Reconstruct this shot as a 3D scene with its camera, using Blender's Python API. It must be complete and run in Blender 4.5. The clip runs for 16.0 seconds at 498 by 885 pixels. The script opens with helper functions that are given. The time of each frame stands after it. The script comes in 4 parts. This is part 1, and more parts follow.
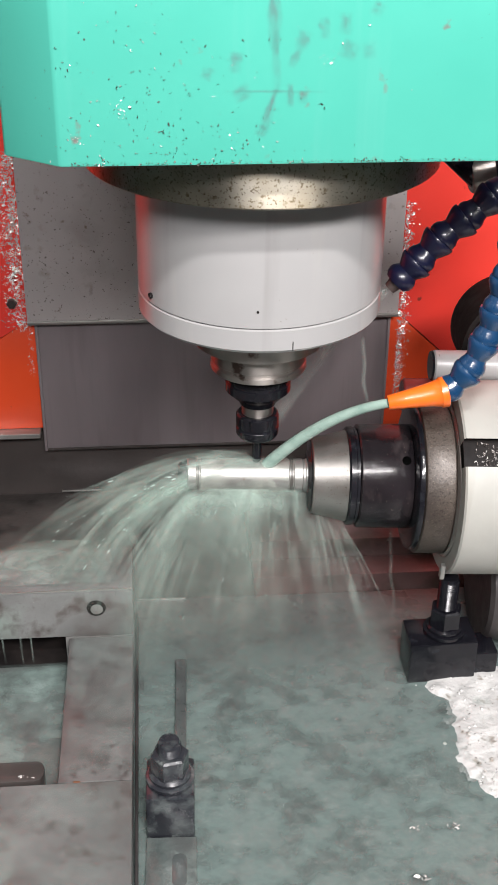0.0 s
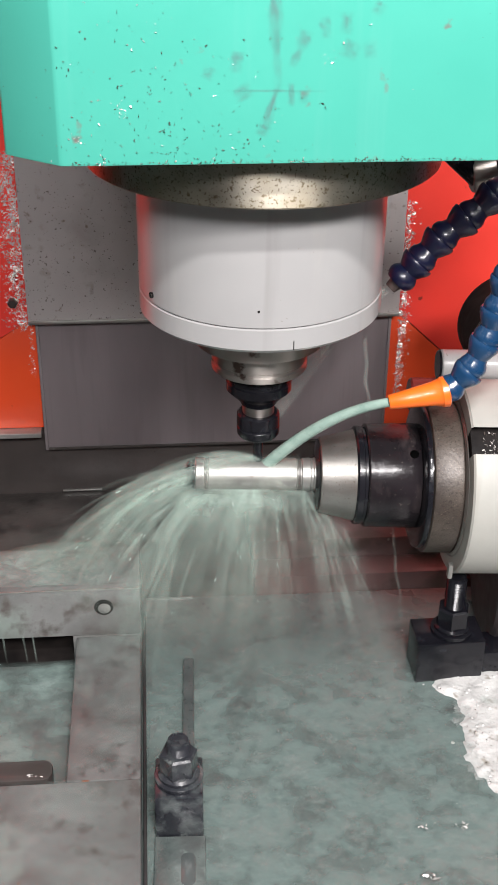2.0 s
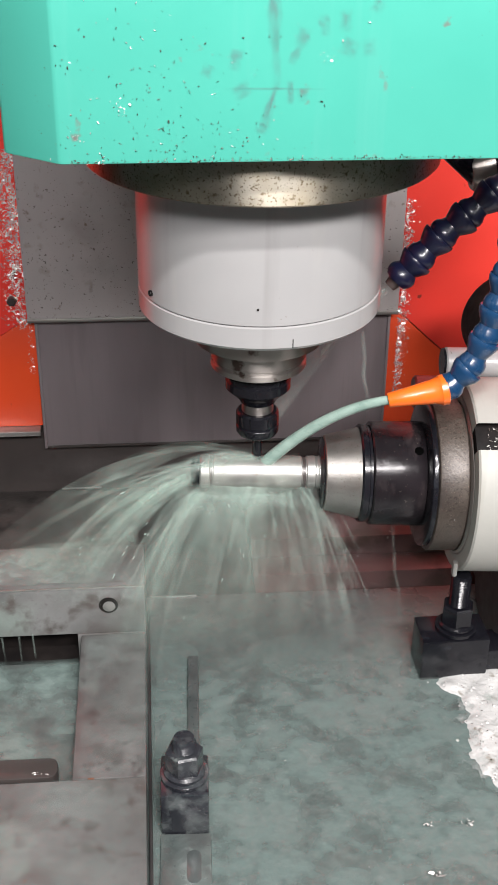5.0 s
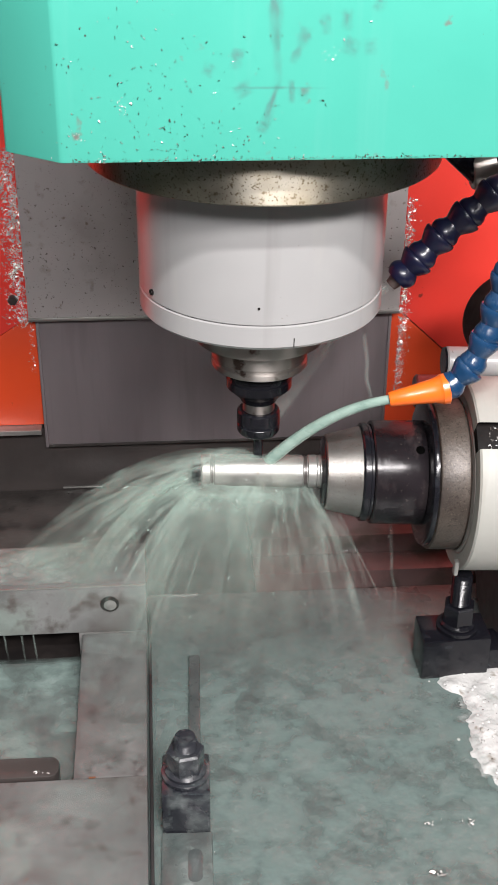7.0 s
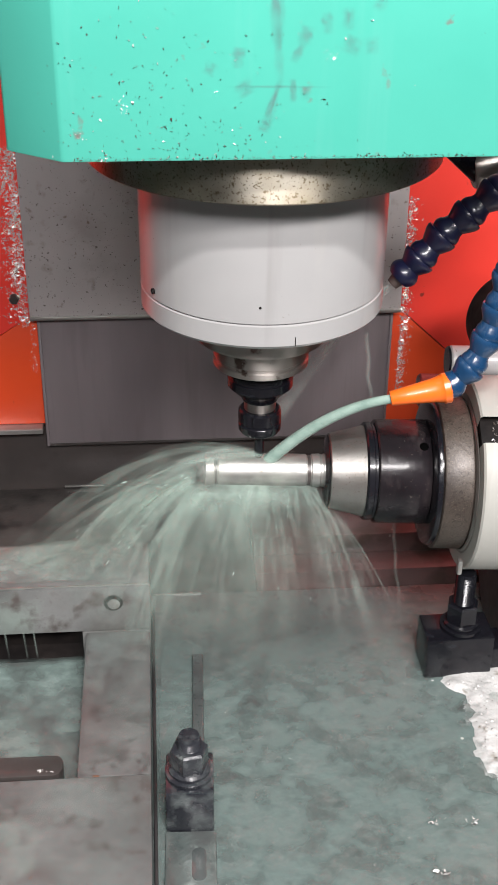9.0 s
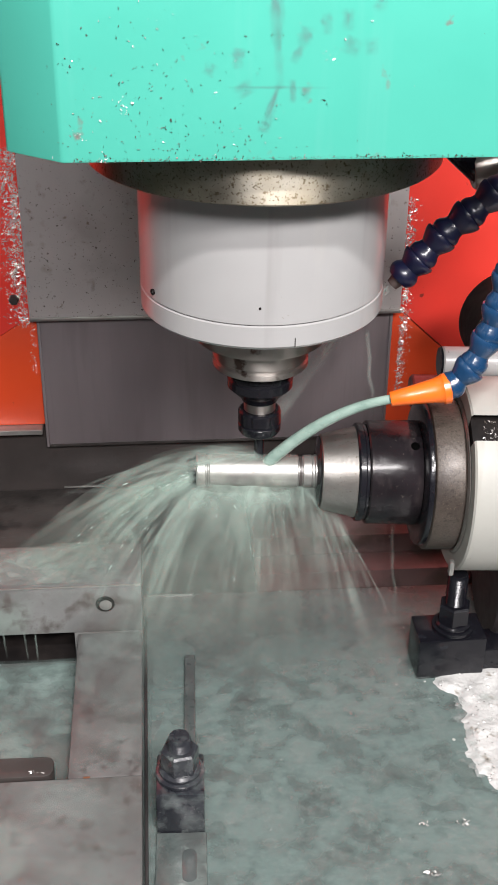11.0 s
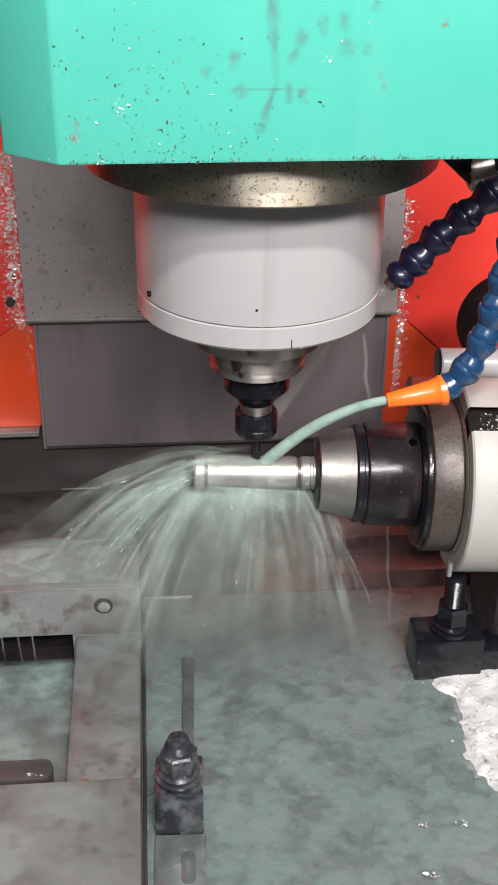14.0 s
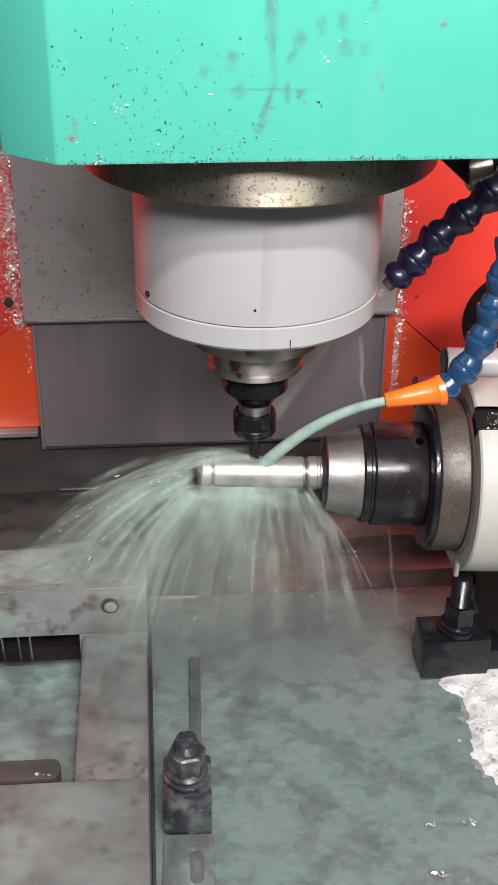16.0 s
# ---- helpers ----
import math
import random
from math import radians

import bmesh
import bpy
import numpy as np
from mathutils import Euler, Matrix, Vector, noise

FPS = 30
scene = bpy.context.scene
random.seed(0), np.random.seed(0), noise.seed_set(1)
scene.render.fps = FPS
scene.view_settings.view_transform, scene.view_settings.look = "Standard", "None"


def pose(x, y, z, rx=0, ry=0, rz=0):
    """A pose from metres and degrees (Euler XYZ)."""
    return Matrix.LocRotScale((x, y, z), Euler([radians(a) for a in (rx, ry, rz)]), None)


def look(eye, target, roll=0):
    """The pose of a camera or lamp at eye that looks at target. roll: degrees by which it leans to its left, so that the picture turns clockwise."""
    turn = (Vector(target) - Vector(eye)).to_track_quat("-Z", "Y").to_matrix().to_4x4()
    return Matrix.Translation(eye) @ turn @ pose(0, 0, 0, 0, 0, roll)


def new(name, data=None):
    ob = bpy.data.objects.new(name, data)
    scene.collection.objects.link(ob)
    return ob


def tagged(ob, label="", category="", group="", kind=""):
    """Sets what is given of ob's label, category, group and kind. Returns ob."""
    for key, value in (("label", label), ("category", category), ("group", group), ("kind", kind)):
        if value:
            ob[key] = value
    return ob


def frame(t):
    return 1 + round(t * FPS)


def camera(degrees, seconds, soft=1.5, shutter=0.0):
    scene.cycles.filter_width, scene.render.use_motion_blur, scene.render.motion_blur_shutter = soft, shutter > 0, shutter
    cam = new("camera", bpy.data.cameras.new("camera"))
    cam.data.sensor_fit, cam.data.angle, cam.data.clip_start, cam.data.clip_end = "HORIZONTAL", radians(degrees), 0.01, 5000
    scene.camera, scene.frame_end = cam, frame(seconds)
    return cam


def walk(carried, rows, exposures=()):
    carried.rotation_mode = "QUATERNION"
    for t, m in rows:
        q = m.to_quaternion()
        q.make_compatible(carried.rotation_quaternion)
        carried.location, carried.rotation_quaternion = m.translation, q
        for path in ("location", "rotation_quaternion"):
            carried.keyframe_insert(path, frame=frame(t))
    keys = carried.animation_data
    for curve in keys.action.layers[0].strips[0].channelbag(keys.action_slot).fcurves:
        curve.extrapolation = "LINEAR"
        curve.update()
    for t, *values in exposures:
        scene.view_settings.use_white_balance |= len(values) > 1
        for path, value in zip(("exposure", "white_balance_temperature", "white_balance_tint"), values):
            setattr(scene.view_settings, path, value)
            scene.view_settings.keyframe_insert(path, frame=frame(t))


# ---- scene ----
# ---------------- camera ----------------
FOCAL = 2100.0
EYE = (-0.0937, -0.998, 0.819)
PITCH, YAW, ROLL = 29.71, 4.93, 0.61
cam = camera(23.73, 16.0, soft=1.65)


def aim(dx, dy):
    """Camera pose, hand-held sway given as the drift of the view (thousandths of 1/2.1 rad)."""
    p = radians(PITCH) - dy / FOCAL
    w = radians(YAW) - dx / FOCAL / math.cos(p)
    way = Vector((math.sin(w) * math.cos(p), math.cos(w) * math.cos(p), -math.sin(p)))
    return look(EYE, Vector(EYE) + way, ROLL)


SWAY = [(0, 0.4, 4.4), (0.5, 0.2, 4.2), (1, 0.9, 5.0), (1.5, 2.1, 1.7), (2, 1.8, 3.5), (2.5, 1.0, 4.3), (3, -0.1, 3.8),
        (3.5, 2.0, 0.9), (4, 0.6, 0.5), (5.2, 0.4, 0.1), (6.5, 0.5, -0.6), (7, 2.1, -1.6), (7.5, 3.4, -1.1),
        (8, 3.5, -2.1), (8.5, 4.7, -1.8), (9, 4.4, -3.3), (10.2, 4.2, -2.6), (11.5, 3.1, -2.0), (12, 0.5, -2.8),
        (12.5, 0, 0), (13, -0.9, 0.2), (13.5, -1.4, 0.1), (14, -1.7, 1.0), (14.5, -2.9, 0.7), (15, -2.9, 2.0),
        (15.5, -4.5, 0.9), (16, -4.3, 1.2)]
PATH = [(t, aim(dx, dy)) for t, dx, dy in SWAY]
walk(cam, PATH)

# ---------------- light ----------------
world = bpy.data.worlds.new("workshop")
scene.world = world
world.use_nodes = True
world.node_tree.nodes["Background"].inputs[0].default_value = (0.80, 0.88, 0.92, 1)
world.node_tree.nodes["Background"].inputs[1].default_value = 0.36
scene.view_settings.exposure = 0.0
scene.cycles.transparent_max_bounces = 32   # many thin veils of spray lie behind one another


def area_lamp(name, eye, target, sx, sy, watts, colour=(1, 1, 1)):
    d = bpy.data.lights.new(name, "AREA")
    d.shape, d.size, d.size_y, d.energy, d.color = "RECTANGLE", sx, sy, watts, colour
    ob = new(name, d)
    ob.matrix_world = look(eye, target)
    return ob


area_lamp("machine_lamp", (0.05, -1.02, 1.54), (0, 0, 0.30), 0.24, 0.05, 19.0, (1.0, 0.962, 0.958))
# Two unseen lamps added in front, filling the shade beneath the ring.
area_lamp("front_fill", (0.66, -2.00, 1.95), (0.20, 0.3, 0.3), 0.9, 0.25, 71, (1.0, 0.957, 0.953))
area_lamp("front_fill", (-0.22, -2.20, 1.85), (-0.15, 0.3, 0.3), 0.9, 0.30, 52, (1.0, 0.97, 0.985))

# ---------------- motion tables ----------------
# table travel along x in metres, rotary angle in degrees, by time
TRAVEL = [(0, -5.1), (0.5, -4.4), (1, -0.4), (1.5, 3.9), (2, 7.5), (2.5, 11.4), (3, 14.2), (3.5, 16.1), (4, 16.7), (5.2, 17.5),
          (6.5, 18.0), (7.5, 17.8), (8, 18.0), (8.5, 19.7), (9, 22.2), (9.5, 22.6), (10.4, 13.5), (11.5, 3.3), (12, -0.6),
          (12.5, 0), (13, 3.3), (13.5, 6.8), (14, 10.1), (14.5, 14.0), (15, 17.5), (15.5, 21.1), (16, 25.0)]
TURN = [(0, 16.5), (0.3, 11.0), (1.5, 10.0), (3.3, 9.4), (3.6, 8.8), (6.5, 8.8), (8.6, 8.6), (9.2, 4.6), (10.4, 4.2), (11.4, 4.0),
        (12.2, 2.8), (12.6, -1.0), (13.0, -2.5), (14.5, -2.7), (16, -3.0)]
PX = 0.000554


def at_time(rows, t):
    for (a, x), (b, y) in zip(rows, rows[1:]):
        if a <= t <= b:
            return x + (y - x) * (t - a) / (b - a)
    return rows[-1][1]


# ---------------- materials ----------------
def nodes_of(name):
    m = bpy.data.materials.new(name)
    m.use_nodes = True
    return m, m.node_tree.nodes, m.node_tree.links


def noise_node(n, l, scale, detail=4, stretch=None, source="Object"):
    tc = n.new("ShaderNodeTexCoord")
    mp = n.new("ShaderNodeMapping")
    if stretch:
        mp.inputs["Scale"].default_value = stretch
    l.new(tc.outputs[source], mp.inputs[0])
    t = n.new("ShaderNodeTexNoise")
    t.inputs["Scale"].default_value, t.inputs["Detail"].default_value = scale, detail
    l.new(mp.outputs[0], t.inputs["Vector"])
    return t.outputs["Fac"]


def ramp_node(n, l, fac, a, b, ca=(0, 0, 0), cb=(1, 1, 1)):
    r = n.new("ShaderNodeValToRGB")
    r.color_ramp.elements[0].position, r.color_ramp.elements[1].position = a, b
    r.color_ramp.elements[0].color, r.color_ramp.elements[1].color = (*ca, 1), (*cb, 1)
    l.new(fac, r.inputs[0])
    return r.outputs[0]


def mix_node(n, l, fac, a, b):
    m = n.new("ShaderNodeMix")
    m.data_type = "RGBA"
    for v, k in ((fac, 0), (a, 6), (b, 7)):
        if isinstance(v, (int, float)):
            m.inputs[k].default_value = v
        elif isinstance(v, tuple):
            m.inputs[k].default_value = (*v, 1)
        else:
            l.new(v, m.inputs[k])
    return m.outputs[2]


def mat(name, c1, c2, rough=0.5, metal=0.0, scale=12, fine=150, bump=0.15, spots=(), coat=0.0, stretch=None, spread=0.15, spec=0.5, turned=0.0):
    """c1 to c2 by coarse noise, fine grain in roughness and bump, spots: (scale, low, high, colour[, stretch])."""
    m, n, l = nodes_of(name)
    b = n["Principled BSDF"]
    col = ramp_node(n, l, noise_node(n, l, scale, 5, stretch), 0.35, 0.68, c1, c2)
    for sp in spots:
        f = ramp_node(n, l, noise_node(n, l, sp[0], 6, sp[4] if len(sp) > 4 else None), sp[1], sp[2])
        col = mix_node(n, l, f, col, sp[3])
    l.new(col, b.inputs["Base Color"])
    g = noise_node(n, l, fine, 3, stretch)
    mr = n.new("ShaderNodeMapRange")
    mr.inputs["To Min"].default_value, mr.inputs["To Max"].default_value = max(0.02, rough - spread), min(1, rough + spread)
    l.new(noise_node(n, l, scale * 3, 5, stretch), mr.inputs[0])
    l.new(mr.outputs[0], b.inputs["Roughness"])
    b.inputs["Metallic"].default_value = metal
    b.inputs["Specular IOR Level"].default_value = spec
    b.inputs["Coat Weight"].default_value = coat
    b.inputs["Coat Roughness"].default_value = 0.08
    if turned:   # lathe grooves round z draw highlights out along the axis
        tan = n.new("ShaderNodeTangent")
        tan.direction_type, tan.axis = "RADIAL", "Z"
        l.new(tan.outputs[0], b.inputs["Tangent"])
        b.inputs["Anisotropic"].default_value, b.inputs["Anisotropic Rotation"].default_value = turned, 0.25
    if bump:
        bp = n.new("ShaderNodeBump")
        bp.inputs["Strength"].default_value, bp.inputs["Distance"].default_value = bump, 0.001
        l.new(g, bp.inputs["Height"])
        l.new(bp.outputs[0], b.inputs["Normal"])
    return m


GREEN = mat("green_paint", (0.056, 0.345, 0.270), (0.066, 0.390, 0.305), 0.42, 0, 6, 220, 0.06,
            spots=((38, 0.68, 0.74, (0.16, 0.13, 0.12)), (150, 0.71, 0.75, (0.05, 0.05, 0.045)), (30, 0.58, 0.80, (0.10, 0.40, 0.33), (1, 1, 0.06)),
                   (9, 0.66, 0.80, (0.14, 0.42, 0.34), (1, 1, 0.35))))
RED = mat("red_paint", (0.86, 0.052, 0.036), (0.93, 0.066, 0.046), 0.45, 0, 5, 200, 0.05,
          spots=((60, 0.70, 0.76, (0.25, 0.03, 0.02)),), coat=0.05)
ORANGE_RED = mat("orange_red_paint", (0.70, 0.062, 0.016), (0.76, 0.080, 0.022), 0.38, 0, 5, 200, 0.05,
                 spots=((60, 0.70, 0.76, (0.25, 0.04, 0.02)),), coat=0.3)
DARK_RED = mat("dark_red_paint", (0.20, 0.118, 0.112), (0.145, 0.092, 0.088), 0.35, 0, 12, 150, 0.2,
               spots=((25, 0.52, 0.66, (0.10, 0.07, 0.06)), (70, 0.68, 0.72, (0.35, 0.30, 0.28))), coat=0.5)
COVER = mat("way_cover_steel", (0.40, 0.368, 0.36), (0.50, 0.465, 0.455), 0.5, 0.1, 7, 180, 0.1,
            spots=((60, 0.64, 0.78, (0.26, 0.22, 0.20)), (240, 0.66, 0.71, (0.09, 0.07, 0.06)), (14, 0.60, 0.90, (0.30, 0.265, 0.25)), (130, 0.66, 0.76, (0.31, 0.265, 0.245)), (36, 0.64, 0.80, (0.28, 0.225, 0.185)), (90, 0.68, 0.76, (0.20, 0.15, 0.12))), stretch=(1, 1, 0.6))
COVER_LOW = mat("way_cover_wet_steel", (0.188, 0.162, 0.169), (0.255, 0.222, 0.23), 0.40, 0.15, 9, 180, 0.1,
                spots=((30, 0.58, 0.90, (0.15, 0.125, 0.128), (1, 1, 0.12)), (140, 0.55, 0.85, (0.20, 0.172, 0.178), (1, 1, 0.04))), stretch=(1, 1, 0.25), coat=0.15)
WHITE = mat("white_enamel", (0.30, 0.297, 0.295), (0.35, 0.346, 0.343), 0.35, 0, 6, 200, 0.04,
            spots=((14, 0.60, 0.85, (0.42, 0.40, 0.36), (1, 1, 0.12)), (60, 0.58, 0.80, (0.26, 0.255, 0.25), (1, 1, 0.05)), (30, 0.64, 0.86, (0.27, 0.245, 0.20), (1, 1, 0.07)), (170, 0.735, 0.76, (0.2, 0.18, 0.16))), coat=0.25)
DRUM_WHITE = mat("chalky_white_paint", (0.30, 0.298, 0.272), (0.375, 0.37, 0.34), 0.5, 0, 10, 160, 0.15,
                 spots=((45, 0.55, 0.72, (0.28, 0.27, 0.235), (1, 0.12, 0.12)), (22, 0.62, 0.75, (0.52, 0.50, 0.45), (1, 0.3, 0.3)), (150, 0.72, 0.76, (0.25, 0.22, 0.18))))
RING = mat("stained_ground_steel", (0.20, 0.18, 0.145), (0.42, 0.39, 0.33), 0.45, 0.95, 16, 200, 0.08,
           spots=((260, 0.57, 0.68, (0.13, 0.105, 0.07)), (520, 0.58, 0.68, (0.10, 0.08, 0.05)), (14, 0.50, 0.75, (0.22, 0.18, 0.11))), spread=0.08, turned=0.97)
STEEL = mat("bright_steel", (0.34, 0.338, 0.32), (0.48, 0.474, 0.45), 0.42, 0.8, 14, 260, 0.12,
            spots=((120, 0.68, 0.74, (0.25, 0.22, 0.18)),), stretch=(1, 4, 4))
CAP = mat("brown_stained_steel", (0.22, 0.198, 0.185), (0.38, 0.352, 0.325), 0.38, 0.9, 14, 200, 0.1,
          spots=((60, 0.62, 0.70, (0.10, 0.07, 0.06)),), spread=0.08, turned=0.9)
NOSE = mat("collet_steel", (0.25, 0.236, 0.22), (0.39, 0.375, 0.352), 0.36, 0.85, 20, 260, 0.15,
           spots=((320, 0.64, 0.74, (0.20, 0.175, 0.15)), (560, 0.64, 0.74, (0.17, 0.15, 0.125)), (26, 0.55, 0.78, (0.26, 0.23, 0.20), (0.4, 1, 1))))
BLACK_STEEL = mat("black_oxide_steel", (0.004, 0.004, 0.006), (0.010, 0.010, 0.013), 0.20, 0.0, 15, 200, 0.2,
                  spots=((45, 0.60, 0.74, (0.018, 0.020, 0.025)),), coat=0.2, spec=0.25)
CHUCK = mat("dark_chuck_steel", (0.006, 0.005, 0.006), (0.016, 0.013, 0.015), 0.22, 0.0, 18, 180, 0.25,
            spots=((30, 0.56, 0.72, (0.030, 0.024, 0.025), (2, 1, 1)), (12, 0.56, 0.68, (0.008, 0.007, 0.009), (3, 1, 1)), (320, 0.66, 0.74, (0.07, 0.056, 0.05)), (90, 0.60, 0.70, (0.014, 0.012, 0.013))), coat=0.08, spec=0.22, spread=0.12)
FLANGE = mat("speckled_cast_flange", (0.046, 0.036, 0.030), (0.084, 0.068, 0.056), 0.45, 0.2, 26, 200, 0.3,
             spots=((560, 0.52, 0.66, (0.03, 0.022, 0.018)), (900, 0.60, 0.72, (0.16, 0.13, 0.10)), (18, 0.55, 0.75, (0.035, 0.028, 0.026))))
FIXTURE = mat("wet_fixture_steel", (0.105, 0.106, 0.103), (0.20, 0.202, 0.197), 0.40, 0.15, 12, 160, 0.25,
              spots=((16, 0.52, 0.68, (0.105, 0.092, 0.086)), (220, 0.58, 0.85, (0.10, 0.09, 0.085)), (10, 0.60, 0.78, (0.24, 0.29, 0.26)),
                     (34, 0.72, 0.76, (0.20, 0.085, 0.04)), (48, 0.54, 0.70, (0.085, 0.072, 0.066))), coat=0.15)
FIXTURE_DARK = mat("dark_wet_fixture_steel", (0.070, 0.068, 0.066), (0.135, 0.132, 0.128), 0.42, 0.0, 16, 160, 0.2,
                   spots=((30, 0.52, 0.70, (0.05, 0.044, 0.042)), (22, 0.56, 0.74, (0.15, 0.17, 0.16), (1, 0.6, 1)), (75, 0.56, 0.70, (0.055, 0.048, 0.046))), coat=0.12)
TABLE = mat("wet_table_iron", (0.080, 0.080, 0.078), (0.135, 0.135, 0.131), 0.30, 0.1, 14, 160, 0.25,
            spots=((12, 0.56, 0.72, (0.17, 0.21, 0.19)), (30, 0.60, 0.72, (0.05, 0.047, 0.045))), coat=0.2)
TRAY = mat("dark_wet_tray_steel", (0.040, 0.035, 0.033), (0.080, 0.072, 0.067), 0.34, 0.1, 14, 170, 0.3,
           spots=((26, 0.54, 0.70, (0.022, 0.020, 0.019)), (60, 0.66, 0.76, (0.12, 0.13, 0.12))), coat=0.15, spec=0.3)
FITTING_RED = mat("dark_red_fitting", (0.09, 0.014, 0.013), (0.14, 0.02, 0.018), 0.35, 0, 20, 200, 0.1, coat=0.3)
APRON = mat("brown_wet_steel", (0.040, 0.034, 0.032), (0.075, 0.064, 0.060), 0.35, 0.1, 9, 160, 0.2, spots=((30, 0.6, 0.75, (0.035, 0.028, 0.026)),), coat=0.2)
BLUE = mat("blue_plastic", (0.005, 0.032, 0.085), (0.009, 0.046, 0.115), 0.3, 0, 30, 130, 0.3, coat=0.5)
NAVY = mat("navy_plastic", (0.005, 0.006, 0.024), (0.008, 0.010, 0.036), 0.35, 0, 30, 130, 0.3, coat=0.4)
ORANGE = mat("orange_plastic", (0.76, 0.125, 0.010), (0.84, 0.155, 0.014), 0.35, 0, 25, 200, 0.05, coat=0.4)
RUBBER = mat("black_rubber", (0.02, 0.018, 0.018), (0.035, 0.03, 0.03), 0.5, 0, 20, 200, 0.2)
MOTOR = mat("dark_brown_housing", (0.045, 0.030, 0.028), (0.07, 0.05, 0.045), 0.45, 0, 12, 150, 0.2)
CHIP = mat("bright_metal_chips", (0.66, 0.62, 0.59), (0.86, 0.84, 0.82), 0.25, 0.4, 40, 300, 0.1)
CHIP_DARK = mat("dark_metal_chips", (0.04, 0.035, 0.03), (0.16, 0.13, 0.11), 0.4, 0.5, 40, 300, 0.1)
FOAM = mat("white_foam", (0.44, 0.435, 0.425), (0.58, 0.575, 0.56), 0.5, 0, 50, 300, 0.6,
           spots=((70, 0.60, 0.68, (0.30, 0.28, 0.25)), (22, 0.58, 0.75, (0.38, 0.42, 0.39))))
ENCLOSURE = mat("dark_enclosure_paint", (0.035, 0.045, 0.045), (0.06, 0.07, 0.07), 0.5, 0, 5, 120, 0.1)
WALL = mat("pale_workshop_paint", (0.58, 0.58, 0.57), (0.66, 0.66, 0.65), 0.5, 0, 3, 120, 0.1)
CONCRETE = mat("concrete", (0.20, 0.197, 0.19), (0.28, 0.275, 0.265), 0.7, 0, 3, 60, 0.3)
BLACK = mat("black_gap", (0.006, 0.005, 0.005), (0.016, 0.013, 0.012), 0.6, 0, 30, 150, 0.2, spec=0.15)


# ---------------- builders ----------------
def part(name, bm, material, parent=None, label="", smooth=True, m=None):
    me = bpy.data.meshes.new(name)
    bmesh.ops.recalc_face_normals(bm, faces=bm.faces[:])
    bm.to_mesh(me)
    bm.free()
    for k in (material if isinstance(material, (list, tuple)) else [material]):
        me.materials.append(k)
    if smooth:
        for p in me.polygons:
            p.use_smooth = True
        me.set_sharp_from_angle(angle=radians(35))
    ob = new(name, me)
    if parent:
        ob.parent = parent
    if m is not None:
        ob.matrix_basis = m
    if label:
        ob["label"] = label
    return ob


def empty(name, m=None):
    ob = new(name)
    if m is not None:
        ob.matrix_basis = m
    return ob


def box_bm(x0, x1, y0, y1, z0, z1, bevel=0.002, seg=2, bm=None):
    bm = bm or bmesh.new()
    g = bmesh.ops.create_cube(bm, size=1)["verts"]
    for v in g:
        v.co = Vector((x0 + (v.co.x + 0.5) * (x1 - x0), y0 + (v.co.y + 0.5) * (y1 - y0), z0 + (v.co.z + 0.5) * (z1 - z0)))
    if bevel:
        edges = list({e for v in g for e in v.link_edges})
        bmesh.ops.bevel(bm, geom=edges, offset=bevel, segments=seg, affect="EDGES", profile=0.5)
    return bm


def lathe_bm(profile, steps=64, axis="z", a0=0.0, a1=360.0, bm=None):
    """profile: (radius, height) along the axis."""
    bm = bm or bmesh.new()
    full = abs(a1 - a0) >= 359.9
    rings = []
    count = steps if full else steps + 1
    for k in range(count):
        a = radians(a0 + (a1 - a0) * k / steps)
        row = []
        for r, h in profile:
            c, s = r * math.cos(a), r * math.sin(a)
            row.append(bm.verts.new((c, s, h) if axis == "z" else (h, -c, s) if axis == "x" else (c, h, s)))
        rings.append(row)
    for k in range(steps):
        p, q = rings[k], rings[(k + 1) % count]
        for i in range(len(profile) - 1):
            bm.faces.new((p[i], q[i], q[i + 1], p[i + 1]))
    bmesh.ops.remove_doubles(bm, verts=bm.verts[:], dist=1e-6)
    return bm


def tube_bm(points, radii, sides=8, bm=None, cap=True):
    bm = bm or bmesh.new()
    pts = [Vector(p) for p in points]
    rings = []
    for i, p in enumerate(pts):
        d = (pts[min(i + 1, len(pts) - 1)] - pts[max(i - 1, 0)]).normalized()
        a = d.cross(Vector((0, 1, 0.01))).normalized()
        b = d.cross(a)
        r = radii[i] if isinstance(radii, (list, tuple)) else radii
        rings.append([bm.verts.new(p + a * r * math.cos(2 * math.pi * k / sides) + b * r * math.sin(2 * math.pi * k / sides))
                      for k in range(sides)])
    for p, q in zip(rings, rings[1:]):
        for k in range(sides):
            bm.faces.new((p[k], p[(k + 1) % sides], q[(k + 1) % sides], q[k]))
    if cap:
        bm.faces.new(rings[0])
        bm.faces.new(rings[-1])
    return bm


def hex_bm(flat, z0, z1, chamfer=0.15):
    r = flat / 2 / math.cos(math.pi / 6)
    h = z1 - z0
    return lathe_bm([(0, z0), (r * 0.97, z0), (r, z0 + 0.04 * h), (r, z1 - chamfer * h * 0.6), (r * 0.88, z1), (0, z1)], 6)


MOVERS = []   # things that travel with the table: (object, base pose)


def rides(ob):
    MOVERS.append((ob, ob.matrix_basis.copy()))
    return ob


# ---------------- enclosure ----------------
def slab(name, x0, x1, y0, y1, z0, z1, material, label, kind="structure", bevel=0.003):
    return tagged(part(name, box_bm(x0, x1, y0, y1, z0, z1, bevel), material), label, "wall", "", kind)


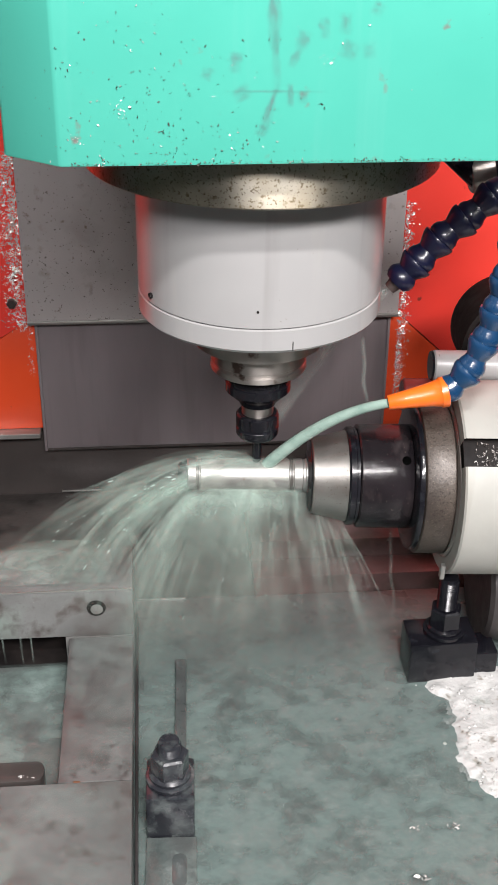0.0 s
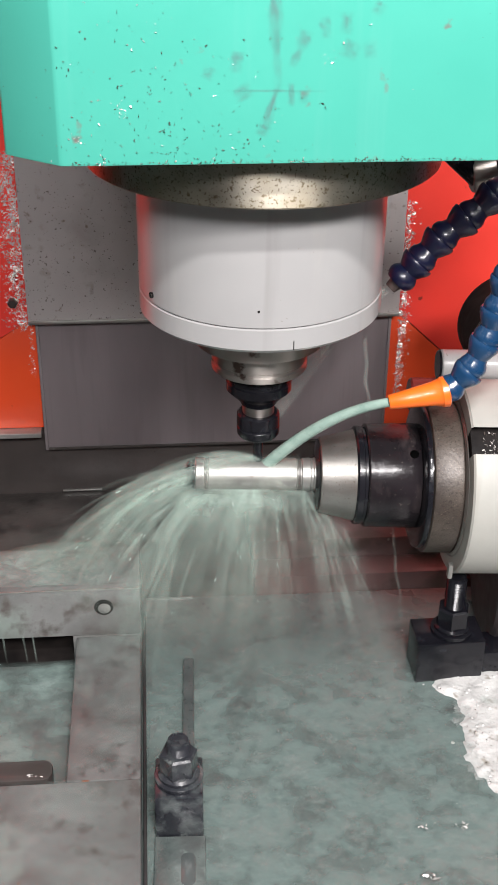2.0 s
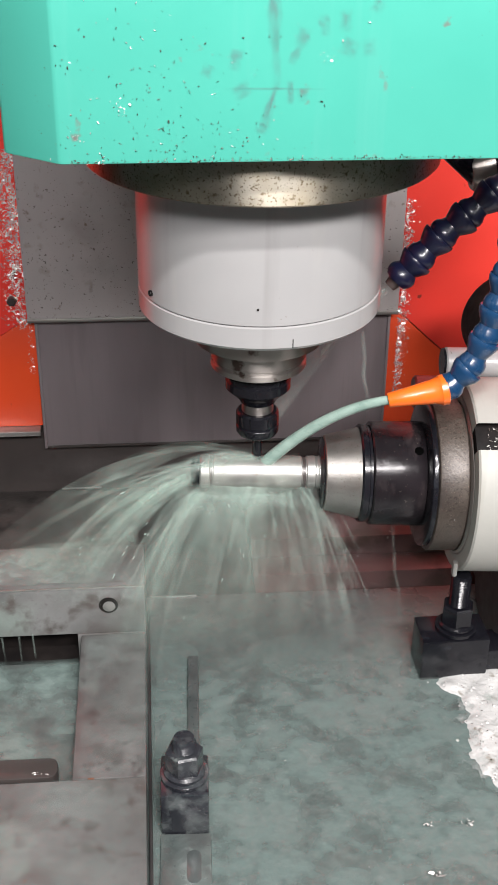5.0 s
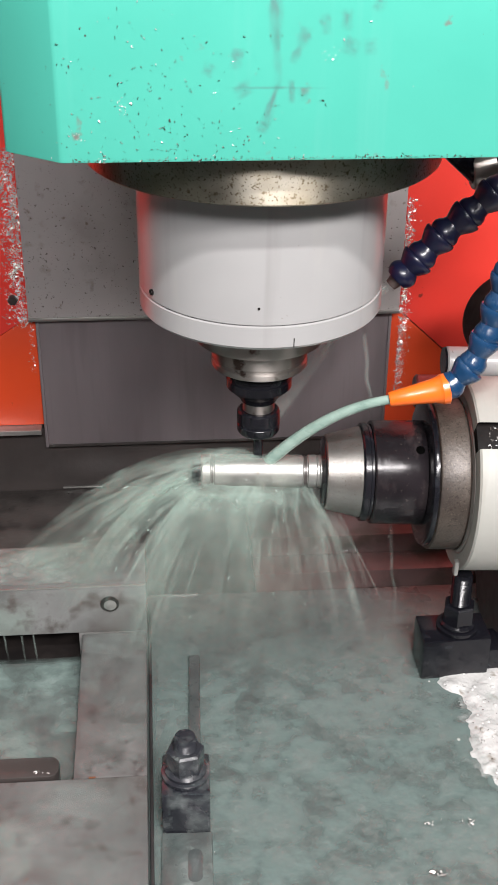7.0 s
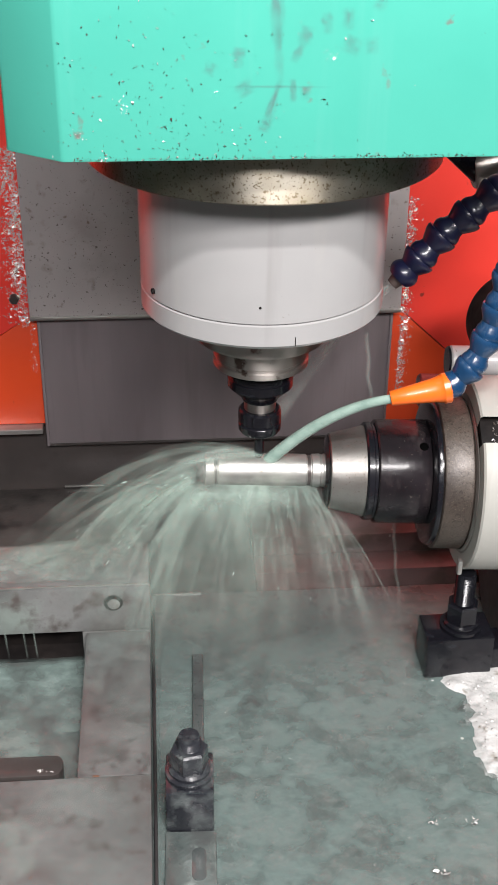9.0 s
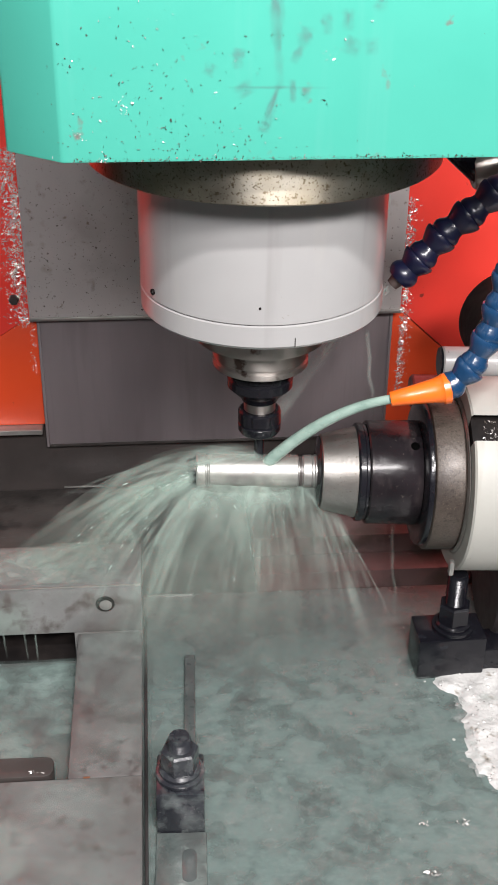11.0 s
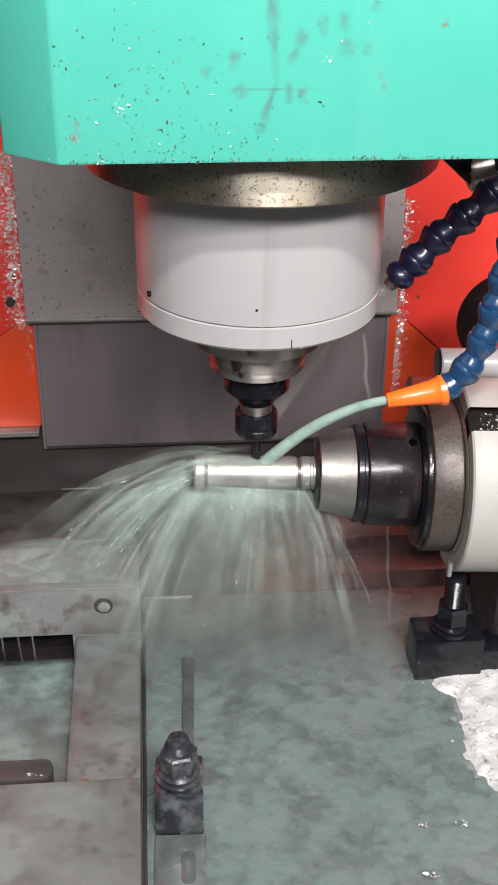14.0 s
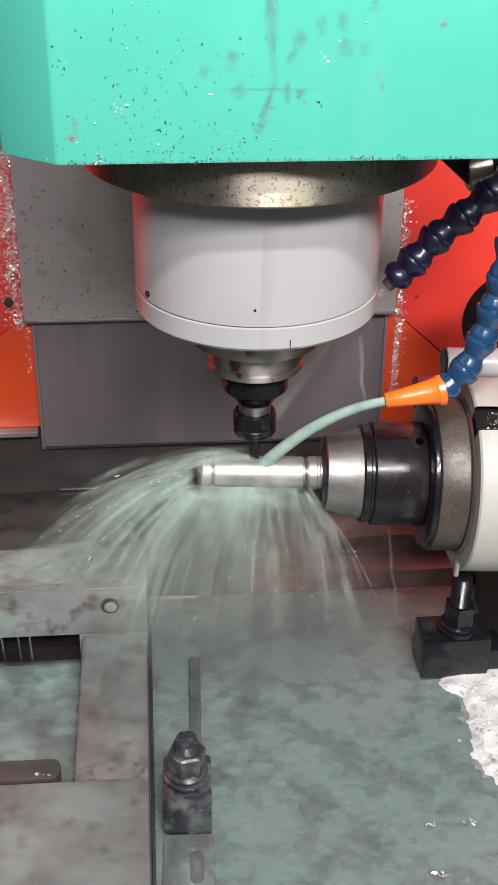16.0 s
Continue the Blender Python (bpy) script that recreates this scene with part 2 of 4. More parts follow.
slab("floor", -3, 3, -4, 3, -0.92, -0.80, CONCRETE, "grey concrete workshop floor under the machine")["category"] = "floor"
slab("wall_north", -3, 3, 2.9, 3.0, -0.8, 3.4, WALL, "pale grey painted workshop wall behind the machine")
slab("wall_south", -3, 3, -4.0, -3.9, -0.8, 3.4, WALL, "pale grey painted workshop wall facing the machine")
slab("wall_east", 2.9, 3.0, -3.9, 2.9, -0.8, 3.4, WALL, "pale grey painted workshop side wall")
slab("wall_west", -3.0, -2.9, -3.9, 2.9, -0.8, 3.4, WALL, "pale grey painted workshop side wall")
slab("ceiling", -3, 3, -4, 3, 3.4, 3.5, WALL, "pale grey workshop ceiling above the machine")["category"] = "ceiling"
slab("enclosure_wall", -0.80, -0.77, -0.95, 0.75, -0.5, 1.8, ENCLOSURE, "dark grey sheet-metal side guard of the machine")
slab("enclosure_wall", 0.80, 0.83, -0.95, 0.75, -0.5, 1.8, ENCLOSURE, "dark grey sheet-metal side guard of the machine")


def prism_bm(outline, lo, hi, plane="xz", bevel=0.0):
    """An outline in the xz (or xy) plane, given depth along the third axis."""
    bm = bmesh.new()
    put = (lambda a, b, c: (a, c, b)) if plane == "xz" else (lambda a, b, c: (a, b, c))
    f = bm.faces.new([bm.verts.new(put(a, b, lo)) for a, b in outline])
    g = bmesh.ops.extrude_face_region(bm, geom=[f])["geom"]
    d = Vector(put(0, 0, hi - lo))
    for v in g:
        if isinstance(v, bmesh.types.BMVert):
            v.co += d
    if bevel:
        bmesh.ops.bevel(bm, geom=bm.edges[:], offset=bevel, segments=2, affect="EDGES", profile=0.5)
    return bm


# ---------------- column and way covers ----------------
tagged(part("upper_way_cover", box_bm(-0.2617, 0.2278, 0.440, 0.450, 0.1865, 1.2, 0.0015), COVER),
       "grey steel way cover plate, spotted with dirt", "way cover", "", "structure")
tagged(part("upper_way_cover_lip", box_bm(-0.2617, 0.2278, 0.4365, 0.4397, 0.1865, 0.1915, 0.001), STEEL),
       "thin bright steel wiper lip along the cover's lower edge", "wiper lip", "", "structure")
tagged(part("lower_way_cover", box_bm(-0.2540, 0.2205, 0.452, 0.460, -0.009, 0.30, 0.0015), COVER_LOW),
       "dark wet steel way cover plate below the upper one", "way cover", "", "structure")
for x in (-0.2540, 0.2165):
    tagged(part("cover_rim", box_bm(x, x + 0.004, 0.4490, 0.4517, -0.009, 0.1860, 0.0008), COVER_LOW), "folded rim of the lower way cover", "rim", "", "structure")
tagged(part("cover_rim", box_bm(-0.2495, 0.2160, 0.4490, 0.4517, -0.009, -0.0055, 0.0008), TRAY), "dark folded lower rim of the way cover", "rim", "", "structure")
tagged(part("column_panel", prism_bm([(-0.2635, 0.1855), (-0.2635, 1.3), (-0.9, 1.3), (-0.9, -0.235)], 0.4560, 0.4620, bevel=0.0008), RED),
       "red painted column panel beside the way cover", "panel", "", "structure")
tagged(part("column_panel", prism_bm([(-0.2548, 0.1900), (-0.5060, 0.0240), (-0.2548, 0.0240)], 0.4560, 0.4625, bevel=0.0008), ORANGE_RED),
       "orange-red painted column foot beside the way cover", "panel", "", "structure")
tagged(part("column_panel", prism_bm([(0.2295, 0.1850), (0.2295, 1.3), (0.95, 1.3), (0.95, -0.47)], 0.4560, 0.4620, bevel=0.0008), RED),
       "bright red painted column panel beside the way cover", "panel", "", "structure")
tagged(part("column_panel", prism_bm([(0.2212, 0.1905), (0.898, -0.4265), (0.2212, -0.4265)], 0.4560, 0.4625, bevel=0.0008), ORANGE_RED),
       "orange-red painted column foot below a diagonal seam", "panel", "", "structure")
tagged(part("column_lip", box_bm(-0.60, -0.2575, 0.440, 0.482, 0.016, 0.0235, 0.001), STEEL),
       "worn pale metal lip under the red column panel", "lip", "", "structure")
tagged(part("column_apron", box_bm(-0.9, 0.95, 0.463, 0.4795, -0.159, 0.0145, 0.002), APRON),
       "dark brown wet steel apron under the column covers", "panel", "", "structure")
tagged(part("apron_strip", box_bm(-0.236, -0.180, 0.4605, 0.4628, -0.0845, -0.0820, 0.0005), STEEL),
       "short bright steel strip along the apron's lower joint", "strip", "", "structure")
tagged(part("column_base", box_bm(-0.9, 0.95, 0.483, 0.55, -0.6, 1.3, 0.002), RUBBER),
       "dark machine column behind the covers", "column", "", "structure")
tagged(part("bolt_head", lathe_bm([(0, 0.449), (0.006, 0.449), (0.007, 0.451), (0.007, 0.461)], 6, "y"), APRON,
            m=pose(-0.281, 0, 0.211)), "dirty steel bolt head on the red panel", "bolt")

# ---------------- machine bed behind the table ----------------
tagged(part("rear_tray", box_bm(-0.9, 0.95, 0.05, 0.482, -0.20, -0.16, 0.002), TRAY),
       "dark wet chip tray behind the table", "tray", "", "structure")
tagged(part("saddle_cover", prism_bm([(-0.60, 0.4625), (-0.60, 0.13), (0.020, 0.13), (0.020, 0.4625)], -0.155, -0.085, "xy", 0.003), TRAY),
       "dark wet sheet-metal saddle cover behind the table", "way cover", "", "structure")
saddle = tagged(empty("saddle_casting"), "dark red painted saddle casting, wet and worn", "casting", "", "structure")
part("lower_step", box_bm(0.0215, 0.60, 0.20, 0.256, -0.159, -0.128, 0.003), DARK_RED, saddle)
part("middle_step", box_bm(0.0215, 0.60, 0.256, 0.298, -0.159, -0.100, 0.003), DARK_RED, saddle)
part("upper_step", box_bm(0.0215, 0.60, 0.298, 0.44, -0.159, -0.072, 0.004), DARK_RED, saddle)

# ---------------- milling head ----------------
head = tagged(empty("milling_head"), "turquoise green milling head with grey spindle sleeve, stained with chips", "milling head")
part("housing", prism_bm([(-0.1574, -0.18), (0.1600, -0.18), (0.2010, -0.149), (0.2010, 0.40), (-0.1985, 0.40), (-0.1985, -0.149)],
                         0.577, 1.15, "xy", 0.0022), GREEN, head, "turquoise green painted housing with stains")
part("flange_ring", lathe_bm([(0.09, 0.576), (0.1505, 0.576), (0.152, 0.574), (0.152, 0.5355), (0.1505, 0.534), (0.10, 0.534)], 128), RING, head,
     "brown-stained ground steel ring")
part("sleeve", lathe_bm([(0.09, 0.533), (0.109, 0.533), (0.109, 0.4192), (0.1078, 0.4182), (0.09, 0.4182)], 128), WHITE, head,
     "pale grey enamelled sleeve")
part("sleeve_collar", lathe_bm([(0.09, 0.4176), (0.1078, 0.4176), (0.1092, 0.4166), (0.1092, 0.399), (0.1065, 0.396), (0.06, 0.396)], 128), WHITE,
     head, "pale grey collar ring below a dark seam")
part("nose", lathe_bm([(0.070, 0.3955), (0.0625, 0.3950), (0.0622, 0.3660), (0.0610, 0.3634), (0.0452, 0.3630), (0.0448, 0.3618), (0.0448, 0.3446), (0.0442, 0.3438), (0.0428, 0.3434),
                       (0.0428, 0.3408), (0.0440, 0.3402), (0.0448, 0.3396), (0.0448, 0.3350), (0.0440, 0.3340), (0.020, 0.3338)], 96), CAP, head, "stained bright steel spindle nose")
part("set_screw", lathe_bm([(0, 0), (0.0022, 0), (0.0026, 0.001), (0.0026, 0.003)], 16), BLACK, head, "dark screw hole",
     m=Matrix.Translation((-0.0978, -0.0492, 0.4262)) @ Vector((-0.0975, -0.0487, 0)).to_track_quat("Z", "Y").to_matrix().to_4x4() @ pose(0, 0, -0.0016))
part("index_mark", box_bm(0.0184, 0.0191, -0.1085, -0.1065, 0.3985, 0.4065, 0.0002), BLACK, head, "black index line")
part("paint_chip", lathe_bm([(0, 0), (0.0011, 0), (0.0011, 0.0004), (0, 0.0006)], 10), BLACK, head, "tiny dark paint chip",
     m=pose(-0.011, -0.1086, 0.434, 90))

holder = tagged(empty("tool_holder"), "black tool holder with collet nut spinning under the spindle", "tool holder")
part("taper_flange", lathe_bm([(0.015, 0.3380), (0.0305, 0.3380), (0.0311, 0.3370), (0.0311, 0.3275), (0.0298, 0.3262), (0.0298, 0.3240),
                               (0.0311, 0.3228), (0.0311, 0.3150), (0.0300, 0.3138), (0.0245, 0.3085), (0.0190, 0.3030), (0.0172, 0.2990), (0.012, 0.2985)], 64), BLACK_STEEL, holder)
part("neck", lathe_bm([(0.010, 0.2990), (0.0156, 0.2990), (0.0152, 0.2975), (0.0152, 0.2870), (0.010, 0.2860)], 48), CAP, holder, "bare steel neck")
bm = lathe_bm([(0.010, 0.2890), (0.0185, 0.2890), (0.0205, 0.2872), (0.0207, 0.2765), (0.0200, 0.2757), (0.0200, 0.2742), (0.0207, 0.2732),
               (0.0205, 0.2670), (0.0185, 0.2640), (0.008, 0.2640)], 48)
for v in bm.verts:
    a = math.atan2(v.co.y, v.co.x)
    if v.co.z > 0.276 and math.hypot(v.co.x, v.co.y) > 0.02 and math.cos(a * 6) > 0.75:
        v.co.x *= 0.93
        v.co.y *= 0.93
part("collet_nut", bm, BLACK_STEEL, holder)
bm = lathe_bm([(0.0, 0.2640), (0.0048, 0.2640), (0.0048, 0.250), (0.0046, 0.2345), (0.0, 0.2345)], 24)
for v in bm.verts:
    if v.co.z < 0.245 and math.cos(2 * math.atan2(v.co.y, v.co.x) + v.co.z * 300) > 0.2:
        v.co.x *= 0.75
        v.co.y *= 0.75
part("end_mill", bm, BLACK_STEEL, holder)

# ---------------- table and what stands on it ----------------
table = tagged(empty("machine_table"), "cast iron machine table running with green coolant", "machine table", "", "structure")
part("tabletop", box_bm(-0.75, 0.75, -0.46, 0.087, -0.075, 0.0, 0.002), TABLE, table)
part("table_body", box_bm(-0.70, 0.70, -0.43, 0.055, -0.155, -0.0755, 0.004), DARK_RED, table)
# The highlight on the table's back edge is built as a bright strip.
part("edge_highlight", box_bm(-0.121, -0.068, 0.0858, 0.0876, -0.002, 0.0010, 0.0003), STEEL, table, "bright strip standing in for the edge's highlight")
rides(table)

fixture = tagged(empty("fixture_frame"), "worn steel fixture frame with coolant-filled window on the table", "fixture")
X0, X1, WX = -0.60, -0.1252, -0.1915
part("front_bar", box_bm(X0, X1, -0.44, -0.222, 0.001, 0.035, 0.0018), FIXTURE, fixture)
part("side_bar", box_bm(WX, X1 - 0.0002, -0.2215, -0.0185, 0.001, 0.0345, 0.0015), FIXTURE_DARK, fixture)
part("rear_bar", box_bm(X0, X1 + 0.001, -0.018, 0.057, 0.0352, 0.094, 0.0015), FIXTURE, fixture)
part("rear_foot", box_bm(WX - 0.004, X1 + 0.0005, -0.0176, 0.0565, 0.001, 0.0350, 0.0012), FIXTURE, fixture)
# The shade under the rear bar is put into these two black surfaces.
part("opening_floor", box_bm(-0.58, WX - 0.0045, -0.0215, 0.0445, 0.001, 0.0030, 0.0004), BLACK, fixture, "floor of the opening, coloured black for its shade")
part("rear_wall", box_bm(-0.58, WX - 0.0045, 0.045, 0.056, 0.001, 0.0350, 0.0012), BLACK, fixture, "wall at the back of the opening, coloured black for its shade")
part("far_bar", box_bm(X0, -0.45, -0.2215, -0.0185, 0.001, 0.0345, 0.0015), FIXTURE, fixture)
bm = prism_bm([(-0.45, -0.2030), (-0.2150, -0.2030), (-0.2095, -0.2010), (-0.2065, -0.1950), (-0.2065, -0.1855), (-0.2090, -0.1800), (-0.2140, -0.1775), (-0.45, -0.1775)], 0.001, 0.0200, "xy", 0.0016)
part("window_lug", bm, APRON, fixture, "dark rounded lug inside the window")
part("rust_mark", box_bm(-0.1775, -0.1715, -0.2228, -0.2208, 0.0347, 0.0353, 0.0002), mat("orange_rust", (0.09, 0.032, 0.014), (0.16, 0.055, 0.02), 0.8, 0, 60, 200, 0.3), fixture, "small orange rust streak")
part("bore", lathe_bm([(0.0098, -0.0186), (0.0090, -0.0184), (0.0, -0.0183)], 32, "y"), BLACK, fixture, "dark round bore", m=pose(-0.1617, 0, 0.0716))
part("bore_plug", lathe_bm([(0.0064, -0.0190), (0.0050, -0.0194), (0.0, -0.0195)], 32, "y"), STEEL, fixture, "bright plug in the bore", m=pose(-0.1612, 0, 0.0702))
# Thin bright strip in place of the highlight on the bar's bevel.
part("edge_highlight", box_bm(X0, X1 + 0.0008, -0.0186, -0.0166, 0.0927, 0.0946, 0.0004), STEEL, fixture, "bright strip standing in for the edge's highlight")
# Black strip laid where the gap beside the frame lies in shade.
part("foot_gap_shade", box_bm(X1 + 0.0012, X1 + 0.0042, -0.44, 0.052, 0.0012, 0.0090, 0.0012), RUBBER, fixture, "black strip for the shaded gap along the frame's foot")
rides(fixture)


WET_BLACK = mat("coolant_wet_black_steel", (0.012, 0.013, 0.017), (0.032, 0.034, 0.040), 0.26, 0.0, 30, 180, 0.3,
                spots=((48, 0.50, 0.66, (0.075, 0.085, 0.086)), (120, 0.62, 0.72, (0.12, 0.135, 0.13))), coat=0.4, spec=0.4)


def clamp_block(m, w, d, h, stud_top, label, off=0.0, material=BLACK_STEEL):
    t = tagged(empty("clamp_block", m), label, "clamp", "clamps on the table")
    part("block", box_bm(off - w / 2, off + w / 2, -d / 2, d / 2, 0, h, 0.0022), material, t)
    part("washer", lathe_bm([(0.010, h), (0.0205, h), (0.0215, h + 0.001), (0.0215, h + 0.004), (0.020, h + 0.005), (0.010, h + 0.005)], 40), material, t)
    part("flange_nut", lathe_bm([(0.009, h + 0.005), (0.0185, h + 0.0055), (0.0185, h + 0.008), (0.016, h + 0.010), (0.009, h + 0.010)], 40), material, t)
    part("nut", hex_bm(0.029, h + 0.009, h + 0.031), material, t, smooth=False).rotation_euler = (0, 0, radians(12))
    prof = [(0.0, h + 0.006)]
    z = h + 0.006
    while z < stud_top - 0.002:
        prof += [(0.0104, z), (0.0096, z + 0.001)]
        z += 0.002
    prof += [(0.0088, stud_top), (0.0, stud_top)]
    part("stud", lathe_bm(prof, 24), material, t)
    return t


right_clamp = rides(clamp_block(pose(0.1935, -0.0535, 0.0012, 0, 0, 1), 0.070, 0.044, 0.050, 0.118, "black steel clamp block with hex nut standing in white foam", -0.004))
left_clamp = rides(clamp_block(pose(-0.0915, -0.239, 0.0012, 0, 0, -2), 0.042, 0.050, 0.050, 0.094, "wet black clamp block with hex nut beside the steel frame", 0.0, WET_BLACK))
STRAP = mat("coolant_wet_strap", (0.070, 0.086, 0.083), (0.150, 0.180, 0.170), 0.3, 0.0, 28, 160, 0.5, spots=((18, 0.5, 0.66, (0.075, 0.082, 0.08)), (40, 0.6, 0.7, (0.19, 0.225, 0.21))), coat=0.3)
GROOVE = mat("dark_wet_groove", (0.040, 0.047, 0.047), (0.085, 0.098, 0.096), 0.3, 0.0, 30, 160, 0.3, coat=0.4)
outline = [(0.0135, 0.0255)] + [(-0.00825 + 0.02175 * math.cos(radians(a)), 0.220 + 0.02175 * math.sin(radians(a))) for a in range(0, 181, 15)] + [(-0.030, 0.0255)]
part("clamp_strap", prism_bm(outline, 0.0003, 0.0014, "xy", 0.0004), STRAP, left_clamp, "wet steel strap with a rounded end")
# Raised dark strip added in place of a sunken groove.
part("strap_groove", box_bm(0.0020, 0.0132, 0.027, 0.212, 0.0015, 0.0070, 0.0020), GROOVE, left_clamp, "raised dark strip standing in for the strap's groove")
part("heel", box_bm(0.0315, 0.056, -0.016, 0.020, 0.001, 0.030, 0.003), BLACK_STEEL, right_clamp)
part("clamp_strap", prism_bm([(0.0225, -0.0255), (-0.0215, -0.0255), (-0.0215, -0.20), (0.0225, -0.20)], 0.0003, 0.0055, "xy", 0.0012), STRAP, left_clamp, "wet steel strap in front of the block")
slot = [(0.0075 + 0.0062 * math.cos(radians(a)), (-0.0505 if a <= 180 else -0.073) + 0.0062 * math.sin(radians(a))) for a in range(0, 360, 15)]
part("strap_slot", prism_bm(slot, 0.0050, 0.0060, "xy", 0.0003), GROOVE, left_clamp, "black rounded slot in the strap")

# ---------------- rotary table (fourth axis) ----------------
AXIS_M = pose(0.0, -0.001, 0.2140, 0, 1.45, -2.3)
rotary = tagged(empty("rotary_indexer", AXIS_M), "rotary indexer with white drum and dark collet chuck", "rotary indexer")
face = part("faceplate", lathe_bm([(0.03, 0.1570), (0.0720, 0.1570), (0.0752, 0.1580), (0.0760, 0.1592), (0.0760, 0.1845), (0.0745, 0.1860), (0.05, 0.1860)], 96, "x"), FLANGE, rotary,
            "brown speckled cast faceplate")
part("backing_ring", lathe_bm([(0.05, 0.1862), (0.0765, 0.1862), (0.0775, 0.1870), (0.0800, 0.1885), (0.05, 0.1885)], 96, "x"), CAP, face, "dull steel backing ring")
part("chuck_shoulder", lathe_bm([(0.03, 0.1508), (0.0545, 0.1508), (0.0690, 0.1512), (0.0718, 0.1522), (0.0724, 0.1535), (0.0724, 0.1568), (0.03, 0.1568)], 96, "x"), BLACK_STEEL, face)
part("chuck_body", lathe_bm([(0.02, 0.0998), (0.0495, 0.0998), (0.0512, 0.1012), (0.0515, 0.115), (0.0520, 0.1490), (0.0510, 0.1505), (0.02, 0.1505)], 96, "x"), CHUCK, face,
     "dark wet chuck body")
part("clamp_ring", lathe_bm([(0.02, 0.0895), (0.0470, 0.0895), (0.0488, 0.0910), (0.0488, 0.0960), (0.0475, 0.0970), (0.0475, 0.0995), (0.02, 0.0995)], 96, "x"), BLACK_STEEL, face)
part("collet_nose", lathe_bm([(0.012, 0.0550), (0.0350, 0.0550), (0.0372, 0.0563), (0.0412, 0.0740), (0.0452, 0.0892), (0.02, 0.0892)], 96, "x"), NOSE, face,
     "bright steel tapered collet nose")
part("collet_face", lathe_bm([(0.0170, 0.0520), (0.0240, 0.0520), (0.0255, 0.0530), (0.0330, 0.0535), (0.0352, 0.0545), (0.0356, 0.0549), (0.017, 0.0549)], 72, "x"), BLACK_STEEL, face, "black collet mouth round the shaft")
HOLE = mat("deep_black_hole", (0.001, 0.001, 0.001), (0.002, 0.002, 0.002), 0.9, 0, 30, 150, 0, spec=0.0)
for k in range(2):
    a = radians(64 + 180 * k)
    part("pin_hole", lathe_bm([(0.0, 0.0), (0.0042, 0.0), (0.0047, -0.001)], 24), HOLE, face, "black pin hole",
         m=Matrix.Translation((0.1430, -0.0522 * math.cos(a), 0.0522 * math.sin(a))) @ Vector((0, -math.cos(a), math.sin(a))).to_track_quat("Z", "Y").to_matrix().to_4x4())
drum = part("drum", lathe_bm([(0.078, 0.1890), (0.0945, 0.1890), (0.0965, 0.1908), (0.0965, 0.40), (0.078, 0.40)], 96, "x", 69, 69 + 344), DRUM_WHITE, face,
            "white painted drum with a dirty slot")
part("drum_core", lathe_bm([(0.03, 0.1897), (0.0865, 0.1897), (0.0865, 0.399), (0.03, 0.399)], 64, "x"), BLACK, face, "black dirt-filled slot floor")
# drive housing behind the drum, hand wheel disc and couplings
part("drive_housing", box_bm(0.255, 0.52, 0.0, 0.16, -0.205, -0.095, 0.006), MOTOR, rotary, "dark base casting")
part("side_cheek", lathe_bm([(0.0, 0.245), (0.060, 0.245), (0.064, 0.249), (0.064, 0.40), (0, 0.40)], 64, "x"), RUBBER, rotary, "black round end cover",
     m=pose(0, 0.02, -0.14))
part("motor_cover", lathe_bm([(0.0, 0.150), (0.050, 0.150), (0.055, 0.155), (0.056, 0.180), (0.061, 0.182), (0.061, 0.25), (0.0, 0.25)], 72, "y"), BLACK, rotary,
     "black round motor cover", m=pose(0.2980, 0, 0.058))
part("tail_cylinder", lathe_bm([(0.0, 0.193), (0.0150, 0.193), (0.0165, 0.1945), (0.0165, 0.34), (0, 0.34)], 48, "x"), WHITE, rotary, "white painted cylinder", m=pose(0, 0.125, 0.062))
part("tail_cap", lathe_bm([(0.0, 0.1905), (0.0150, 0.1905), (0.0160, 0.1925), (0, 0.1925)], 48, "x"), BLACK_STEEL, rotary, "black round end cap", m=pose(0, 0.125, 0.062))
part("air_fitting", lathe_bm([(0.0, 0.158), (0.016, 0.158), (0.018, 0.160), (0.018, 0.198), (0, 0.198)], 40, "x"), FITTING_RED, rotary, "dark red round fitting", m=pose(0.004, 0.118, 0.030))
part("bracket_corner", box_bm(0.1808, 0.1858, -0.070, -0.062, -0.0760, -0.0600, 0.0018), STEEL, rotary, "bright wet bracket corner under the drum")
rides(rotary)

work = tagged(empty("workpiece", AXIS_M), "turned bright steel shaft held in the collet, washed by coolant", "workpiece")
part("shaft", lathe_bm([(0.0, -0.0660), (0.0150, -0.0660), (0.0164, -0.0645), (0.0164, -0.0570), (0.0150, -0.0562), (0.0150, -0.0535), (0.0164, -0.0525),
                        (0.0164, 0.0335), (0.0150, 0.0345), (0.0150, 0.0385), (0.0164, 0.0395), (0.0168, 0.0470), (0.0160, 0.0480), (0.0160, 0.0500), (0.0168, 0.0510),
                        (0.0168, 0.0560), (0, 0.0560)], 64, "x"), STEEL, work)
part("centre_stub", lathe_bm([(0.0, -0.0745), (0.0105, -0.0745), (0.0125, -0.0730), (0.0128, -0.0708), (0.0112, -0.0702), (0.0112, -0.0690), (0.0140, -0.0684), (0.0140, -0.0662), (0, -0.0662)], 40, "x"),
     BLACK_STEEL, work, "dark threaded stub")
# Dark rings deepen the grooves: their shade is put into the colour.
for x0, x1 in ((-0.0559, -0.0538), (0.0348, 0.0382), (0.0481, 0.0499)):
    part("groove", lathe_bm([(0.0148, x0), (0.0154, x0 + 0.0002), (0.0154, x1 - 0.0002), (0.0148, x1)], 48, "x"), APRON, work, "groove ring coloured dark for depth")


